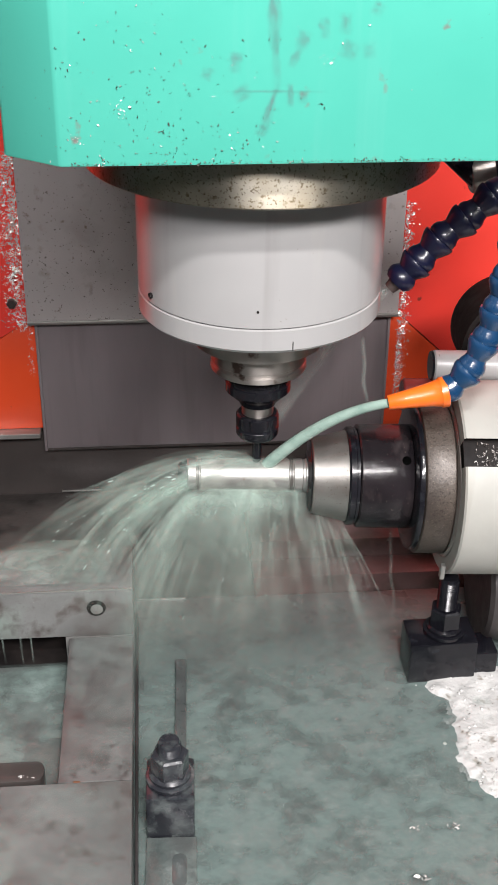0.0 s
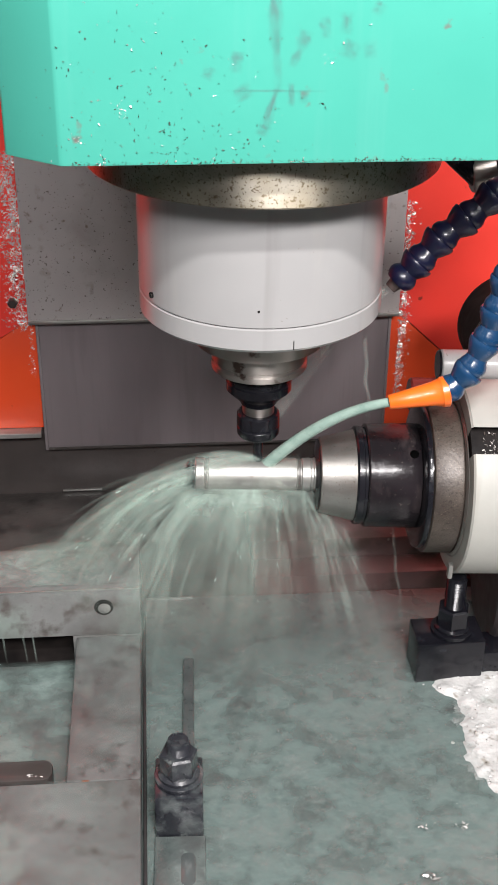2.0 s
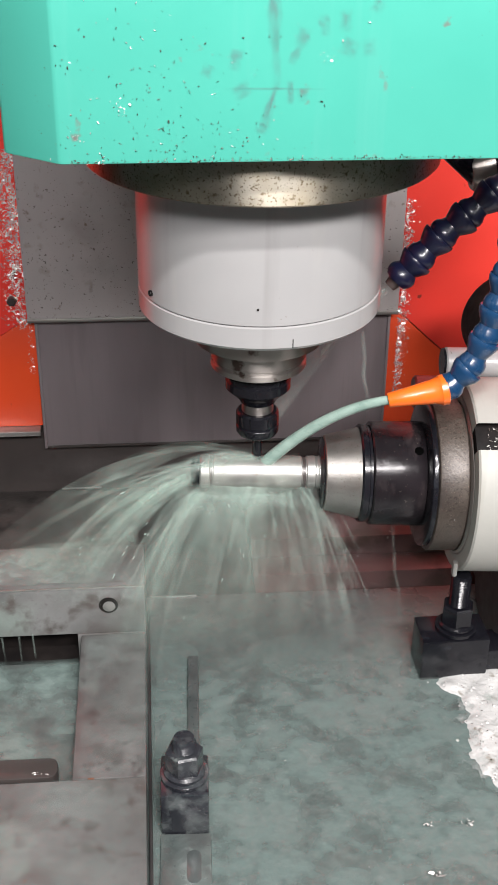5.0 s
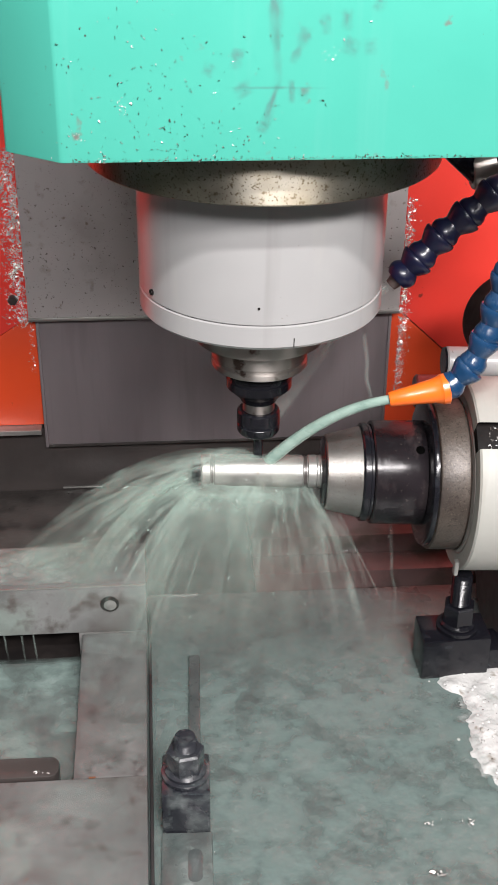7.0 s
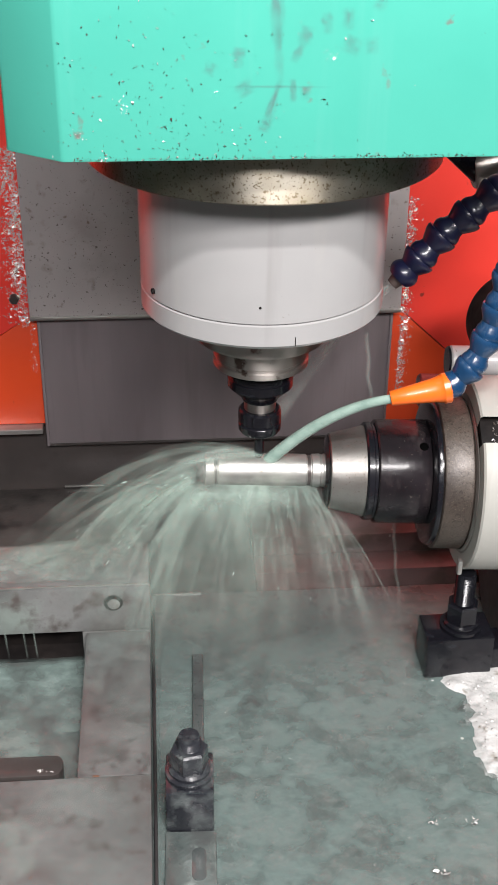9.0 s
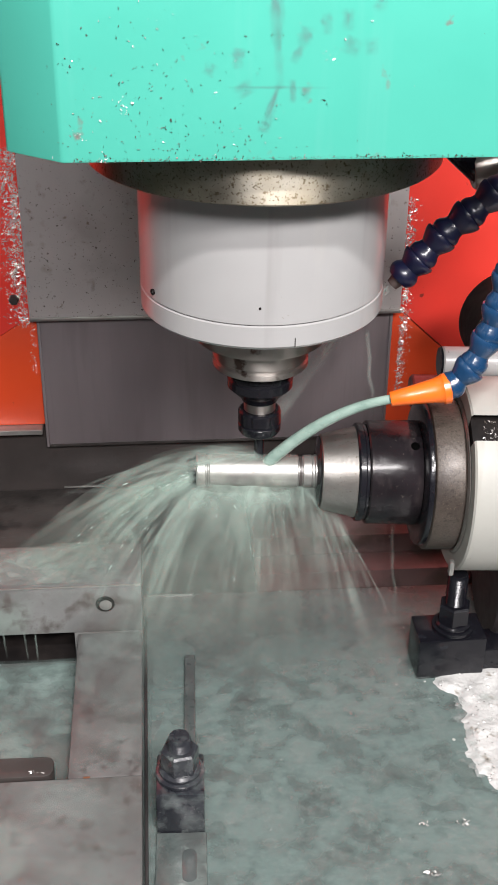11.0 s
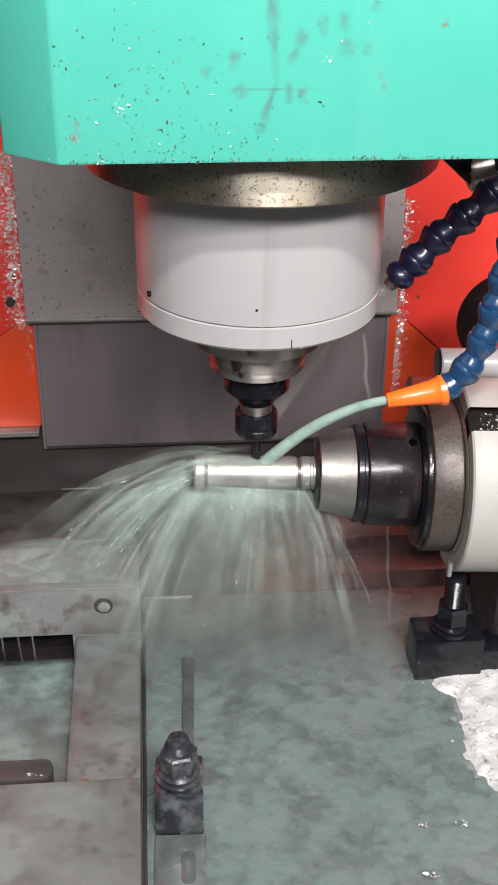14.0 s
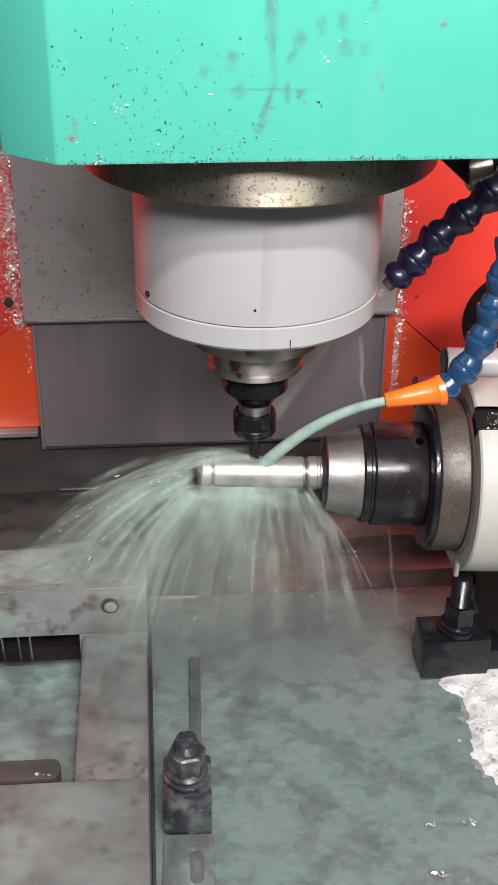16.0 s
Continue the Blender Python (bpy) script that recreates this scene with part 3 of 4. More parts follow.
# ---------------- coolant hoses ----------------
def unit_along(a, b):
    a, b = Vector(a), Vector(b)
    return Matrix.Translation(a) @ (b - a).to_track_quat("Z", "Y").to_matrix().to_4x4()


def hose(name, points, material, label, scale=1.0):
    t = tagged(empty(name), label, "coolant hose")
    for a, b in zip(points, points[1:]):
        n, s = (Vector(b) - Vector(a)).length, scale
        part("hose_segment", lathe_bm([(0.004, -0.004), (0.0100 * s, -0.004), (0.0124 * s, 0.0), (0.0130 * s, 0.0035), (0.0124 * s, 0.007), (0.0104 * s, 0.0105), (0.0096 * s, n * 0.46),
                                       (0.0112 * s, n * 0.58), (0.0140 * s, n * 0.80), (0.0146 * s, n * 0.92), (0.0142 * s, n * 0.99), (0.0122 * s, n * 1.0), (0.004, n * 1.0)], 28),
             material, t, m=unit_along(a, b))
    return t


NZ_TIP, NZ_BASE = Vector((0.1119, -0.065, 0.3239)), Vector((0.1622, -0.065, 0.3331))
hose_a = hose("coolant_hose", [(0.1650, -0.065, 0.3340), (0.1835, -0.065, 0.3545), (0.1950, -0.065, 0.3830), (0.2015, -0.065, 0.4120), (0.2070, -0.065, 0.4415), (0.212, -0.06, 0.472), (0.219, -0.05, 0.505), (0.228, -0.04, 0.540), (0.238, -0.03, 0.578)],
              BLUE, "blue segmented plastic coolant hose with an orange nozzle", 1.0)
part("nozzle", lathe_bm([(0.0035, 0.0), (0.0062, 0.0), (0.0068, 0.001), (0.0085, 0.018), (0.0112, 0.040), (0.0128, 0.0465), (0.0140, 0.048), (0.0142, 0.0535), (0.0128, 0.0545), (0.006, 0.0545)], 40),
     ORANGE, hose_a, "orange tapered nozzle", m=unit_along(NZ_TIP, NZ_BASE))
hose_b = hose("coolant_hose", [(0.1386, 0.05, 0.3955), (0.1560, 0.05, 0.4140), (0.1755, 0.05, 0.4365), (0.1990, 0.05, 0.4560), (0.2225, 0.05, 0.4770), (0.2440, 0.05, 0.500), (0.259, 0.05, 0.535), (0.265, 0.05, 0.578)],
              NAVY, "navy blue segmented plastic coolant hose beside the spindle", 1.16)
part("nozzle", lathe_bm([(0.003, -0.012), (0.006, -0.012), (0.008, -0.002), (0.010, 0.004), (0.004, 0.004)], 24), MOTOR, hose_b, "grey nozzle tip",
     m=unit_along((0.1386, 0.05, 0.3955), (0.1528, 0.05, 0.4100)))
manifold = tagged(empty("coolant_manifold"), "dark oily pipe manifold under the milling head", "manifold")
part("pipe", tube_bm([(0.175, 0.10, 0.578), (0.195, 0.10, 0.505), (0.215, 0.10, 0.485), (0.30, 0.10, 0.495)], 0.016, 16), BLACK_STEEL, manifold)
part("elbow", lathe_bm([(0, -0.012), (0.019, -0.012), (0.021, -0.009), (0.021, 0.010), (0, 0.012)], 24), CAP, manifold, m=pose(0.222, 0.10, 0.486, 0, 80, 0))


# ---------------- coolant materials ----------------
def flow_mat(name, colour, density, su, sv, low=0.38, high=0.68, vpow=1.0, rough=0.3, start=0.06, gaps=(0.34, 0.64), through_light=0.5, cells=38):
    """Streaky half-clear liquid, denser along streaks that run with the flow; fades out to the sheet's rim."""
    m, n, l = nodes_of(name)
    b = n["Principled BSDF"]
    b.inputs["Base Color"].default_value = (*colour, 1)
    b.inputs["Roughness"].default_value = rough
    tc = n.new("ShaderNodeTexCoord")
    sep = n.new("ShaderNodeSeparateXYZ")
    l.new(tc.outputs["UV"], sep.inputs[0])

    def calc(op, a, c=None):
        q = n.new("ShaderNodeMath")
        q.operation = op
        q.use_clamp = op in ("MULTIPLY", "POWER", "SUBTRACT")
        for i, v in enumerate((a, c)):
            if v is None:
                continue
            if isinstance(v, (int, float)):
                q.inputs[i].default_value = v
            else:
                l.new(v, q.inputs[i])
        return q.outputs[0]

    info = n.new("ShaderNodeObjectInfo")
    big = n.new("ShaderNodeMath")
    big.operation = "MULTIPLY"
    big.inputs[1].default_value = 91.0
    l.new(info.outputs["Random"], big.inputs[0])
    isle = n.new("ShaderNodeMath")
    isle.operation = "MULTIPLY_ADD"
    isle.inputs[1].default_value = 37.0
    l.new(n.new("ShaderNodeNewGeometry").outputs["Random Per Island"], isle.inputs[0])
    l.new(big.outputs[0], isle.inputs[2])
    shift = isle.outputs[0]

    def grain(scale_u, scale_v, detail, warp, lo, hi):
        f = noise_node(n, l, 1.0, detail, (scale_u, scale_v, 1), "UV")
        f.node.noise_dimensions = "4D"
        f.node.inputs["Distortion"].default_value = warp
        l.new(shift, f.node.inputs["W"])
        return ramp_node(n, l, f, lo, hi)

    fine = grain(su, sv, 4, 0.5, low, high)
    wide = grain(su * 0.35, sv * 1.1, 3, 1.2, *gaps)
    u, v = sep.outputs[0], sep.outputs[1]
    rim = calc("POWER", calc("MULTIPLY", calc("MULTIPLY", u, calc("SUBTRACT", 1.0, u)), 4.0), 1.3)
    end = calc("POWER", calc("SUBTRACT", 1.0, v), vpow)
    beg = calc("MULTIPLY", v, 1.0 / start)
    f = calc("MULTIPLY", calc("MULTIPLY", rim, end), beg)
    f = calc("MULTIPLY", f, calc("MULTIPLY", fine, wide))
    clump = noise_node(n, l, cells, 5, (1, 1, 0.7))
    clump.node.noise_dimensions = "4D"
    clump.node.inputs["Distortion"].default_value = 0.8
    l.new(shift, clump.node.inputs["W"])
    f = calc("MULTIPLY", f, ramp_node(n, l, clump, 0.30, 0.62, (0.25, 0.25, 0.25), (1, 1, 1)))
    f = calc("MULTIPLY", f, density)
    tr = n.new("ShaderNodeBsdfTransparent")
    mx = n.new("ShaderNodeMixShader")
    glow = n.new("ShaderNodeBsdfTranslucent")
    glow.inputs[0].default_value = (*colour, 1)
    body = n.new("ShaderNodeMixShader")
    body.inputs[0].default_value = through_light
    l.new(b.outputs[0], body.inputs[1])
    l.new(glow.outputs[0], body.inputs[2])
    l.new(f, mx.inputs[0])
    l.new(tr.outputs[0], mx.inputs[1])
    l.new(body.outputs[0], mx.inputs[2])
    l.new(mx.outputs[0], n["Material Output"].inputs[0])
    return m


SPRAY = flow_mat("coolant_spray", (0.58, 0.73, 0.65), 0.60, 5, 0.8, 0.32, 0.78, 0.6)
VEIL = flow_mat("coolant_mist", (0.58, 0.73, 0.65), 0.9, 2, 0.9, 0.10, 0.85, 0.7, gaps=(0.15, 0.70), cells=22)
CURTAIN = flow_mat("coolant_curtain", (0.58, 0.73, 0.65), 2.0, 4, 1.2, 0.14, 0.72, 1.2, gaps=(0.20, 0.64))
FALL = flow_mat("coolant_fall", (0.60, 0.74, 0.67), 0.75, 2, 0.9, 0.14, 0.78, 0.6, gaps=(0.16, 0.64))
MILK = flow_mat("milky_coolant", (0.58, 0.73, 0.65), 1.05, 1.6, 1.2, 0.08, 0.78, 1.0, gaps=(0.10, 0.66), cells=26)
RAY = flow_mat("coolant_rays", (0.58, 0.73, 0.65), 0.46, 1.2, 1.4, 0.12, 0.70, 0.7, start=0.25, gaps=(0.10, 0.60), cells=45)
STAIN = flow_mat("grey_violet_smear", (0.13, 0.14, 0.17), 0.85, 2, 2, 0.26, 0.62, 0.6, 0.5, 0.35, (0.22, 0.60), 0.0)
JET = mat("coolant_jet_liquid", (0.22, 0.32, 0.275), (0.32, 0.43, 0.375), 0.3, 0, 25, 90, 0.12, stretch=(1, 3, 3))


def film_mat(name, colour, scale, low, high, most, back=(0.62, 0.92)):
    m, n, l = nodes_of(name)
    b = n["Principled BSDF"]
    b.inputs["Base Color"].default_value = (*colour, 1)
    b.inputs["Roughness"].default_value = 0.16
    both = mix_node(n, l, 0.38, noise_node(n, l, scale, 7, (0.95, 1.0, 1)), noise_node(n, l, scale * 3.2, 5, (0.9, 1.1, 1)))
    f1 = ramp_node(n, l, both, low, high, (0, 0, 0), (most,) * 3)
    sep = n.new("ShaderNodeSeparateXYZ")
    l.new(n.new("ShaderNodeTexCoord").outputs["UV"], sep.inputs[0])
    fade = ramp_node(n, l, sep.outputs[1], back[0], back[1], (1, 1, 1), (0.15, 0.15, 0.15))
    f1 = mix_node(n, l, fade, (0, 0, 0), f1)
    for o in (ramp_node(n, l, sep.outputs[0], 0.0, 0.10), ramp_node(n, l, sep.outputs[0], 0.90, 1.0, (1, 1, 1), (0, 0, 0)), ramp_node(n, l, sep.outputs[1], 0.0, 0.06)):
        f1 = mix_node(n, l, o, (0, 0, 0), f1)
    tr = n.new("ShaderNodeBsdfTransparent")
    mx = n.new("ShaderNodeMixShader")
    bp = n.new("ShaderNodeBump")
    bp.inputs["Strength"].default_value, bp.inputs["Distance"].default_value = 0.7, 0.003
    l.new(noise_node(n, l, scale * 3, 7), bp.inputs["Height"])
    l.new(bp.outputs[0], b.inputs["Normal"])
    l.new(f1, mx.inputs[0])
    l.new(tr.outputs[0], mx.inputs[1])
    l.new(b.outputs[0], mx.inputs[2])
    l.new(mx.outputs[0], n["Material Output"].inputs[0])
    return m


FILM_A = film_mat("green_coolant_film", (0.132, 0.175, 0.165), 22, 0.26, 0.54, 0.95, (0.70, 1.0))
FILM_B = film_mat("milky_coolant_film", (0.26, 0.30, 0.282), 40, 0.46, 0.70, 0.45)


def sheet(name, grid, material):
    """A sheet from a grid of points, grid[i][j]: i across (u), j along the flow (v)."""
    nu, nv = len(grid), len(grid[0])
    verts = [p for row in grid for p in row]
    faces = [(i * nv + j, (i + 1) * nv + j, (i + 1) * nv + j + 1, i * nv + j + 1) for i in range(nu - 1) for j in range(nv - 1)]
    me = bpy.data.meshes.new(name)
    me.from_pydata([tuple(v) for v in verts], [], faces)
    uv = me.uv_layers.new(name="UVMap")
    for lp in me.loops:
        i, j = divmod(lp.vertex_index, nv)
        uv.data[lp.index].uv = (i / (nu - 1), j / (nv - 1))
    me.materials.append(material)
    for p in me.polygons:
        p.use_smooth = True
    return new(name, me)


FLOWS = []


def flicker(ob, pivot, spin, slide, seed, step=0.1):
    """Restless swaying of a body of liquid about a pivot: degrees about x, y, z and metres along x, y, z."""
    r = random.Random(seed)
    rows, t, p = [], 0.0, Vector(pivot)
    while t < 16.0 + 1e-6:
        w = [r.uniform(-1, 1) for _ in range(6)]
        m = Matrix.Translation(p) @ pose(slide[0] * w[0], slide[1] * w[1], slide[2] * w[2], spin[0] * w[3], spin[1] * w[4], spin[2] * w[5]) @ Matrix.Translation(-p)
        rows.append((round(t, 3), m))
        t += step
    FLOWS.append((ob, rows))


def fan(label, o0, o1, v0, v1, seconds, material, seed, nu=26, nv=22, rough=0.10, spin=(2.0, 3.0, 2.5), slide=(0.004, 0.003, 0.003), name="coolant_spray"):
    """Liquid thrown from the line o0-o1 with speeds v0 to v1, falling freely."""
    o0, o1, v0, v1 = Vector(o0), Vector(o1), Vector(v0), Vector(v1)
    grid = []
    for i in range(nu):
        u = i / (nu - 1)
        v = v0.lerp(v1, u) * (1 + rough * noise.noise((u * 6, seed, 0)))
        v += Vector((0, rough * 1.5 * noise.noise((u * 9, seed, 5)), 0.3 * rough * noise.noise((u * 7, seed, 9))))
        o = o0.lerp(o1, u)
        row = []
        for j in range(nv):
            t = seconds * j / (nv - 1)
            p = o + v * t + Vector((0, 0, -4.9 * t * t))
            row.append(p)
        grid.append(row)
    ob = tagged(sheet(name, grid, material), label, "coolant", "", "stuff")
    flicker(ob, (o0 + o1) / 2, spin, slide, seed)
    return ob


L = "pale green coolant spray flying off the turning shaft"
SIDE = dict(spin=(3, 6, 4))
# thrown off over the free end of the shaft
fan(L, (-0.020, -0.006, 0.233), (-0.066, -0.012, 0.224), (-0.95, 0.04, 0.16), (-0.85, -0.05, 0.02), 0.185, FALL, 1, nu=20, rough=0.10, **SIDE)
fan(L, (0.004, 0.006, 0.236), (-0.060, 0.004, 0.230), (-0.90, 0.22, 0.22), (-1.25, 0.02, 0.0), 0.170, VEIL, 2, rough=0.20, **SIDE)
fan(L, (-0.050, -0.012, 0.228), (-0.066, -0.014, 0.204), (-1.25, -0.05, 0.02), (-0.70, -0.16, -0.30), 0.150, SPRAY, 3, nu=36, rough=0.22, **SIDE)
fan(L, (-0.058, -0.012, 0.228), (-0.066, -0.014, 0.206), (-0.95, -0.08, 0.00), (-0.62, -0.18, -0.25), 0.150, MILK, 19, nu=24, rough=0.14, **SIDE)
fan(L, (-0.060, -0.012, 0.226), (-0.066, -0.014, 0.204), (-1.45, 0.02, -0.05), (-0.70, -0.10, -0.40), 0.140, VEIL, 15, nu=32, rough=0.25, **SIDE)
fan(L, (0.020, -0.012, 0.231), (-0.010, 0.010, 0.232), (-0.80, -0.06, 0.24), (-0.75, 0.14, 0.22), 0.120, MILK, 14, nu=20, rough=0.06, spin=(3, 4, 3))
fan(L, (-0.052, -0.010, 0.230), (-0.066, -0.014, 0.212), (-1.05, 0.05, 0.02), (-0.80, -0.15, -0.20), 0.165, MILK, 20, nu=24, rough=0.16, **SIDE)
fan(L, (0.010, -0.014, 0.230), (0.000, 0.004, 0.234), (-0.92, -0.16, 0.30), (-0.86, 0.02, 0.28), 0.190, FALL, 22, nu=14, rough=0.05, **SIDE)
fan(L, (-0.062, -0.014, 0.222), (-0.066, -0.014, 0.210), (-0.85, -0.30, 0.0), (-0.70, -0.32, -0.15), 0.150, VEIL, 23, nu=30, rough=0.25, **SIDE)
# splashing along the rear bar of the frame
fan(L, (-0.112, -0.016, 0.128), (-0.120, 0.052, 0.126), (-1.10, 0.0, 0.10), (-1.20, 0.05, 0.08), 0.120, MILK, 24, nu=24, nv=16, rough=0.3, spin=(4, 2, 5))
fan(L, (-0.150, -0.014, 0.112), (-0.150, 0.060, 0.112), (-1.00, -0.05, 0.22), (-1.20, 0.10, 0.20), 0.110, VEIL, 25, nu=24, nv=16, rough=0.4, spin=(4, 2, 5))
# running down under the shaft
fan(L, (-0.066, -0.014, 0.218), (-0.046, -0.016, 0.200), (-0.78, -0.16, -0.22), (-0.40, -0.20, -0.50), 0.165, FALL, 9, nu=18, rough=0.10, **SIDE)
fan(L, (-0.064, -0.013, 0.210), (-0.050, -0.015, 0.202), (-0.66, -0.14, -0.40), (-0.42, -0.18, -0.55), 0.155, MILK, 18, nu=14, rough=0.06, **SIDE)
fan(L, (-0.066, -0.013, 0.212), (0.052, -0.015, 0.204), (-0.62, -0.08, -0.25), (0.20, -0.08, -0.25), 0.110, CURTAIN, 4, nu=44, rough=0.10, spin=(3, 1.5, 1), slide=(0.006, 0.002, 0.002))
fan(L, (-0.062, -0.013, 0.204), (0.052, -0.013, 0.202), (-0.85, -0.30, -0.45), (0.25, -0.25, -0.55), 0.135, VEIL, 5, nu=48, rough=0.16)
fan(L, (-0.058, -0.010, 0.202), (0.050, -0.010, 0.201), (-0.75, -0.05, -0.50), (0.30, -0.05, -0.60), 0.150, SPRAY, 6, nu=54, rough=0.20)
fan(L, (-0.060, -0.016, 0.204), (0.046, -0.016, 0.202), (-0.95, -0.35, -0.40), (0.40, -0.30, -0.55), 0.160, SPRAY, 17, nu=54, rough=0.25, spin=(2, 4, 3))
fan(L, (-0.050, -0.016, 0.203), (0.006, -0.016, 0.202), (-0.60, -0.25, -0.40), (-0.02, -0.22, -0.50), 0.155, FALL, 7, nu=30, rough=0.14)
fan(L, (0.034, -0.015, 0.203), (0.056, -0.015, 0.201), (0.02, -0.12, -0.20), (0.50, -0.10, -0.35), 0.160, FALL, 8, nu=18, rough=0.06, **SIDE)


def rays(label, count, o0, o1, v0, v1, seconds, widths, seed, jitter=0.07, spin=(3, 4, 4), slide=(0.006, 0.003, 0.003)):
    """Many short threads of liquid, each a soft tapered ribbon along its own flight."""
    r = random.Random(seed)
    o0, o1, v0, v1 = Vector(o0), Vector(o1), Vector(v0), Vector(v1)
    verts, faces, uvs = [], [], []
    strands = [r.random() for _ in range(max(3, count // 5))]
    for _ in range(count):
        u = min(1.0, max(0.0, r.choice(strands) + r.gauss(0, 0.035)))
        o = o0.lerp(o1, u) + Vector((r.gauss(0, 0.002), r.gauss(0, 0.004), r.gauss(0, 0.002)))
        v = v0.lerp(v1, min(1, max(0, u + r.gauss(0, 0.05)))) * r.uniform(0.75, 1.15) + Vector([r.gauss(0, jitter) for _ in range(3)])
        t0 = seconds * 0.55 * r.random() ** 1.5
        t1 = min(seconds, t0 + seconds * r.uniform(0.2, 0.5))
        side = v.cross(Vector((r.gauss(0, 0.4), -1, r.gauss(0.4, 0.4)))).normalized()
        wide = r.uniform(*widths)
        for j in range(8):
            t = t0 + (t1 - t0) * j / 7
            p = o + v * t + Vector((0, 0, -4.9 * t * t))
            w = side * wide * (0.45 + 0.9 * t / seconds)
            for i in range(3):
                k = len(verts)
                verts.append(p + w * (i - 1) + Vector((0, -0.15 * wide * (1 - abs(i - 1)), 0)))
                uvs.append((i / 2, j / 7))
                if i < 2 and j < 7:
                    faces.append((k, k + 1, k + 4, k + 3))
    me = bpy.data.meshes.new("coolant_spray")
    me.from_pydata([tuple(v) for v in verts], [], faces)
    layer = me.uv_layers.new(name="UVMap")
    for lp in me.loops:
        layer.data[lp.index].uv = uvs[lp.vertex_index]
    me.materials.append(RAY)
    for p in me.polygons:
        p.use_smooth = True
    ob = tagged(new("coolant_spray", me), label, "coolant", "", "stuff")
    flicker(ob, (o0 + o1) / 2, spin, slide, seed)


R = "fine rays of pale coolant thrown from the turning shaft"
for k in range(3):
    rays(R, 18, (-0.062, -0.014, 0.204), (0.052, -0.014, 0.202), (-0.90, -0.25, -0.40), (0.50, -0.22, -0.55), 0.160, (0.0018, 0.0062), 101 + k)
    rays(R, 17, (-0.050, -0.012, 0.230), (-0.066, -0.014, 0.204), (-1.30, 0.0, 0.06), (-0.65, -0.16, -0.35), 0.155, (0.0020, 0.0065), 111 + k, 0.10)
    rays(R, 16, (0.010, -0.004, 0.233), (-0.055, -0.004, 0.232), (-1.00, 0.10, 0.14), (-1.15, 0.0, 0.02), 0.150, (0.0025, 0.0070), 121 + k, 0.08)
    rays(R, 9, (-0.064, -0.014, 0.212), (-0.052, -0.016, 0.202), (-0.72, -0.16, -0.25), (-0.48, -0.20, -0.50), 0.165, (0.0030, 0.0075), 131 + k, 0.05)
    rays(R, 8, (0.036, -0.015, 0.203), (0.054, -0.015, 0.202), (0.05, -0.12, -0.20), (0.45, -0.10, -0.35), 0.160, (0.0025, 0.0060), 141 + k, 0.04)


# loose drops drawn out along their flight
def drops(label, count, start, speed, spread, seconds, sizes, seed):
    r = random.Random(seed)
    bm = bmesh.new()
    for _ in range(count):
        o = Vector(start) + Vector((r.uniform(-1, 1) * spread[0], r.uniform(-1, 1) * 0.006, r.uniform(-1, 1) * spread[1]))
        v = Vector(speed[0]).lerp(Vector(speed[1]), r.random()) + Vector([r.gauss(0, 0.05) for _ in range(3)])
        t = seconds * r.random() ** 1.2
        p = o + v * t + Vector((0, 0, -4.9 * t * t))
        w = v + Vector((0, 0, -9.8 * t))
        if p.z < 0.1 and p.x < -0.11:
            continue
        size = r.uniform(*sizes)
        m = Matrix.Translation(p) @ w.to_track_quat("Z", "Y").to_matrix().to_4x4() @ Matrix.Diagonal((size, size, size * r.uniform(1.5, 6.0), 1))
        bmesh.ops.create_icosphere(bm, subdivisions=1, radius=1.0, matrix=m)
    ob = tagged(part("coolant_drops", bm, DROP), label, "coolant", "", "stuff")
    flicker(ob, start, (5, 8, 5), (0.008, 0.004, 0.005), seed)


DROP = mat("bright_coolant_drops", (0.30, 0.37, 0.34), (0.46, 0.54, 0.50), 0.2, 0, 60, 200, 0.0, coat=0.2)
drops("bright drops of coolant torn off the shaft's end", 30, (-0.072, -0.012, 0.214), ((-1.3, -0.1, 0.0), (-0.6, -0.15, -0.4)), (0.004, 0.008), 0.11, (0.0003, 0.0007), 91)
drops("bright drops of coolant falling under the shaft", 26, (0.0, -0.014, 0.203), ((-0.8, -0.3, -0.5), (0.5, -0.2, -0.6)), (0.05, 0.002), 0.13, (0.0003, 0.0006), 92)

# coolant clinging to the shaft
grid = []
for i in range(29):
    a = radians(-150 + 300 * i / 28)
    row = []
    for j in range(30):
        x = -0.060 + 0.100 * j / 29
        r = 0.0176 + 0.0022 * noise.noise((x * 60, a * 2, 3)) + (0.006 * max(0, -math.sin(a)) ** 2)
        row.append(Vector((x, -r * math.cos(a) - 0.001, 0.2140 + r * math.sin(a))))
    grid.append(row)
CLING = flow_mat("coolant_skin", (0.60, 0.65, 0.58), 0.85, 2, 1.5, 0.15, 0.6, 0.25, 0.35)
ob = tagged(sheet("coolant_skin", grid, CLING), "thin skin of pale coolant washing over the shaft", "coolant", "", "stuff")
flicker(ob, (-0.01, 0, 0.214), (5, 0.5, 0.5), (0.004, 0.0003, 0.0003), 21)

# jets from both nozzles and the drips
def stream(label, points, radii, seed, slide=(0.0006, 0.0006, 0.0006), spin=(0.3, 0.3, 0.3), material=None):
    ob = tagged(part("coolant_jet", tube_bm(points, radii, 12), material or JET), label, "coolant jet")
    flicker(ob, points[0], spin, slide, seed)
    return ob


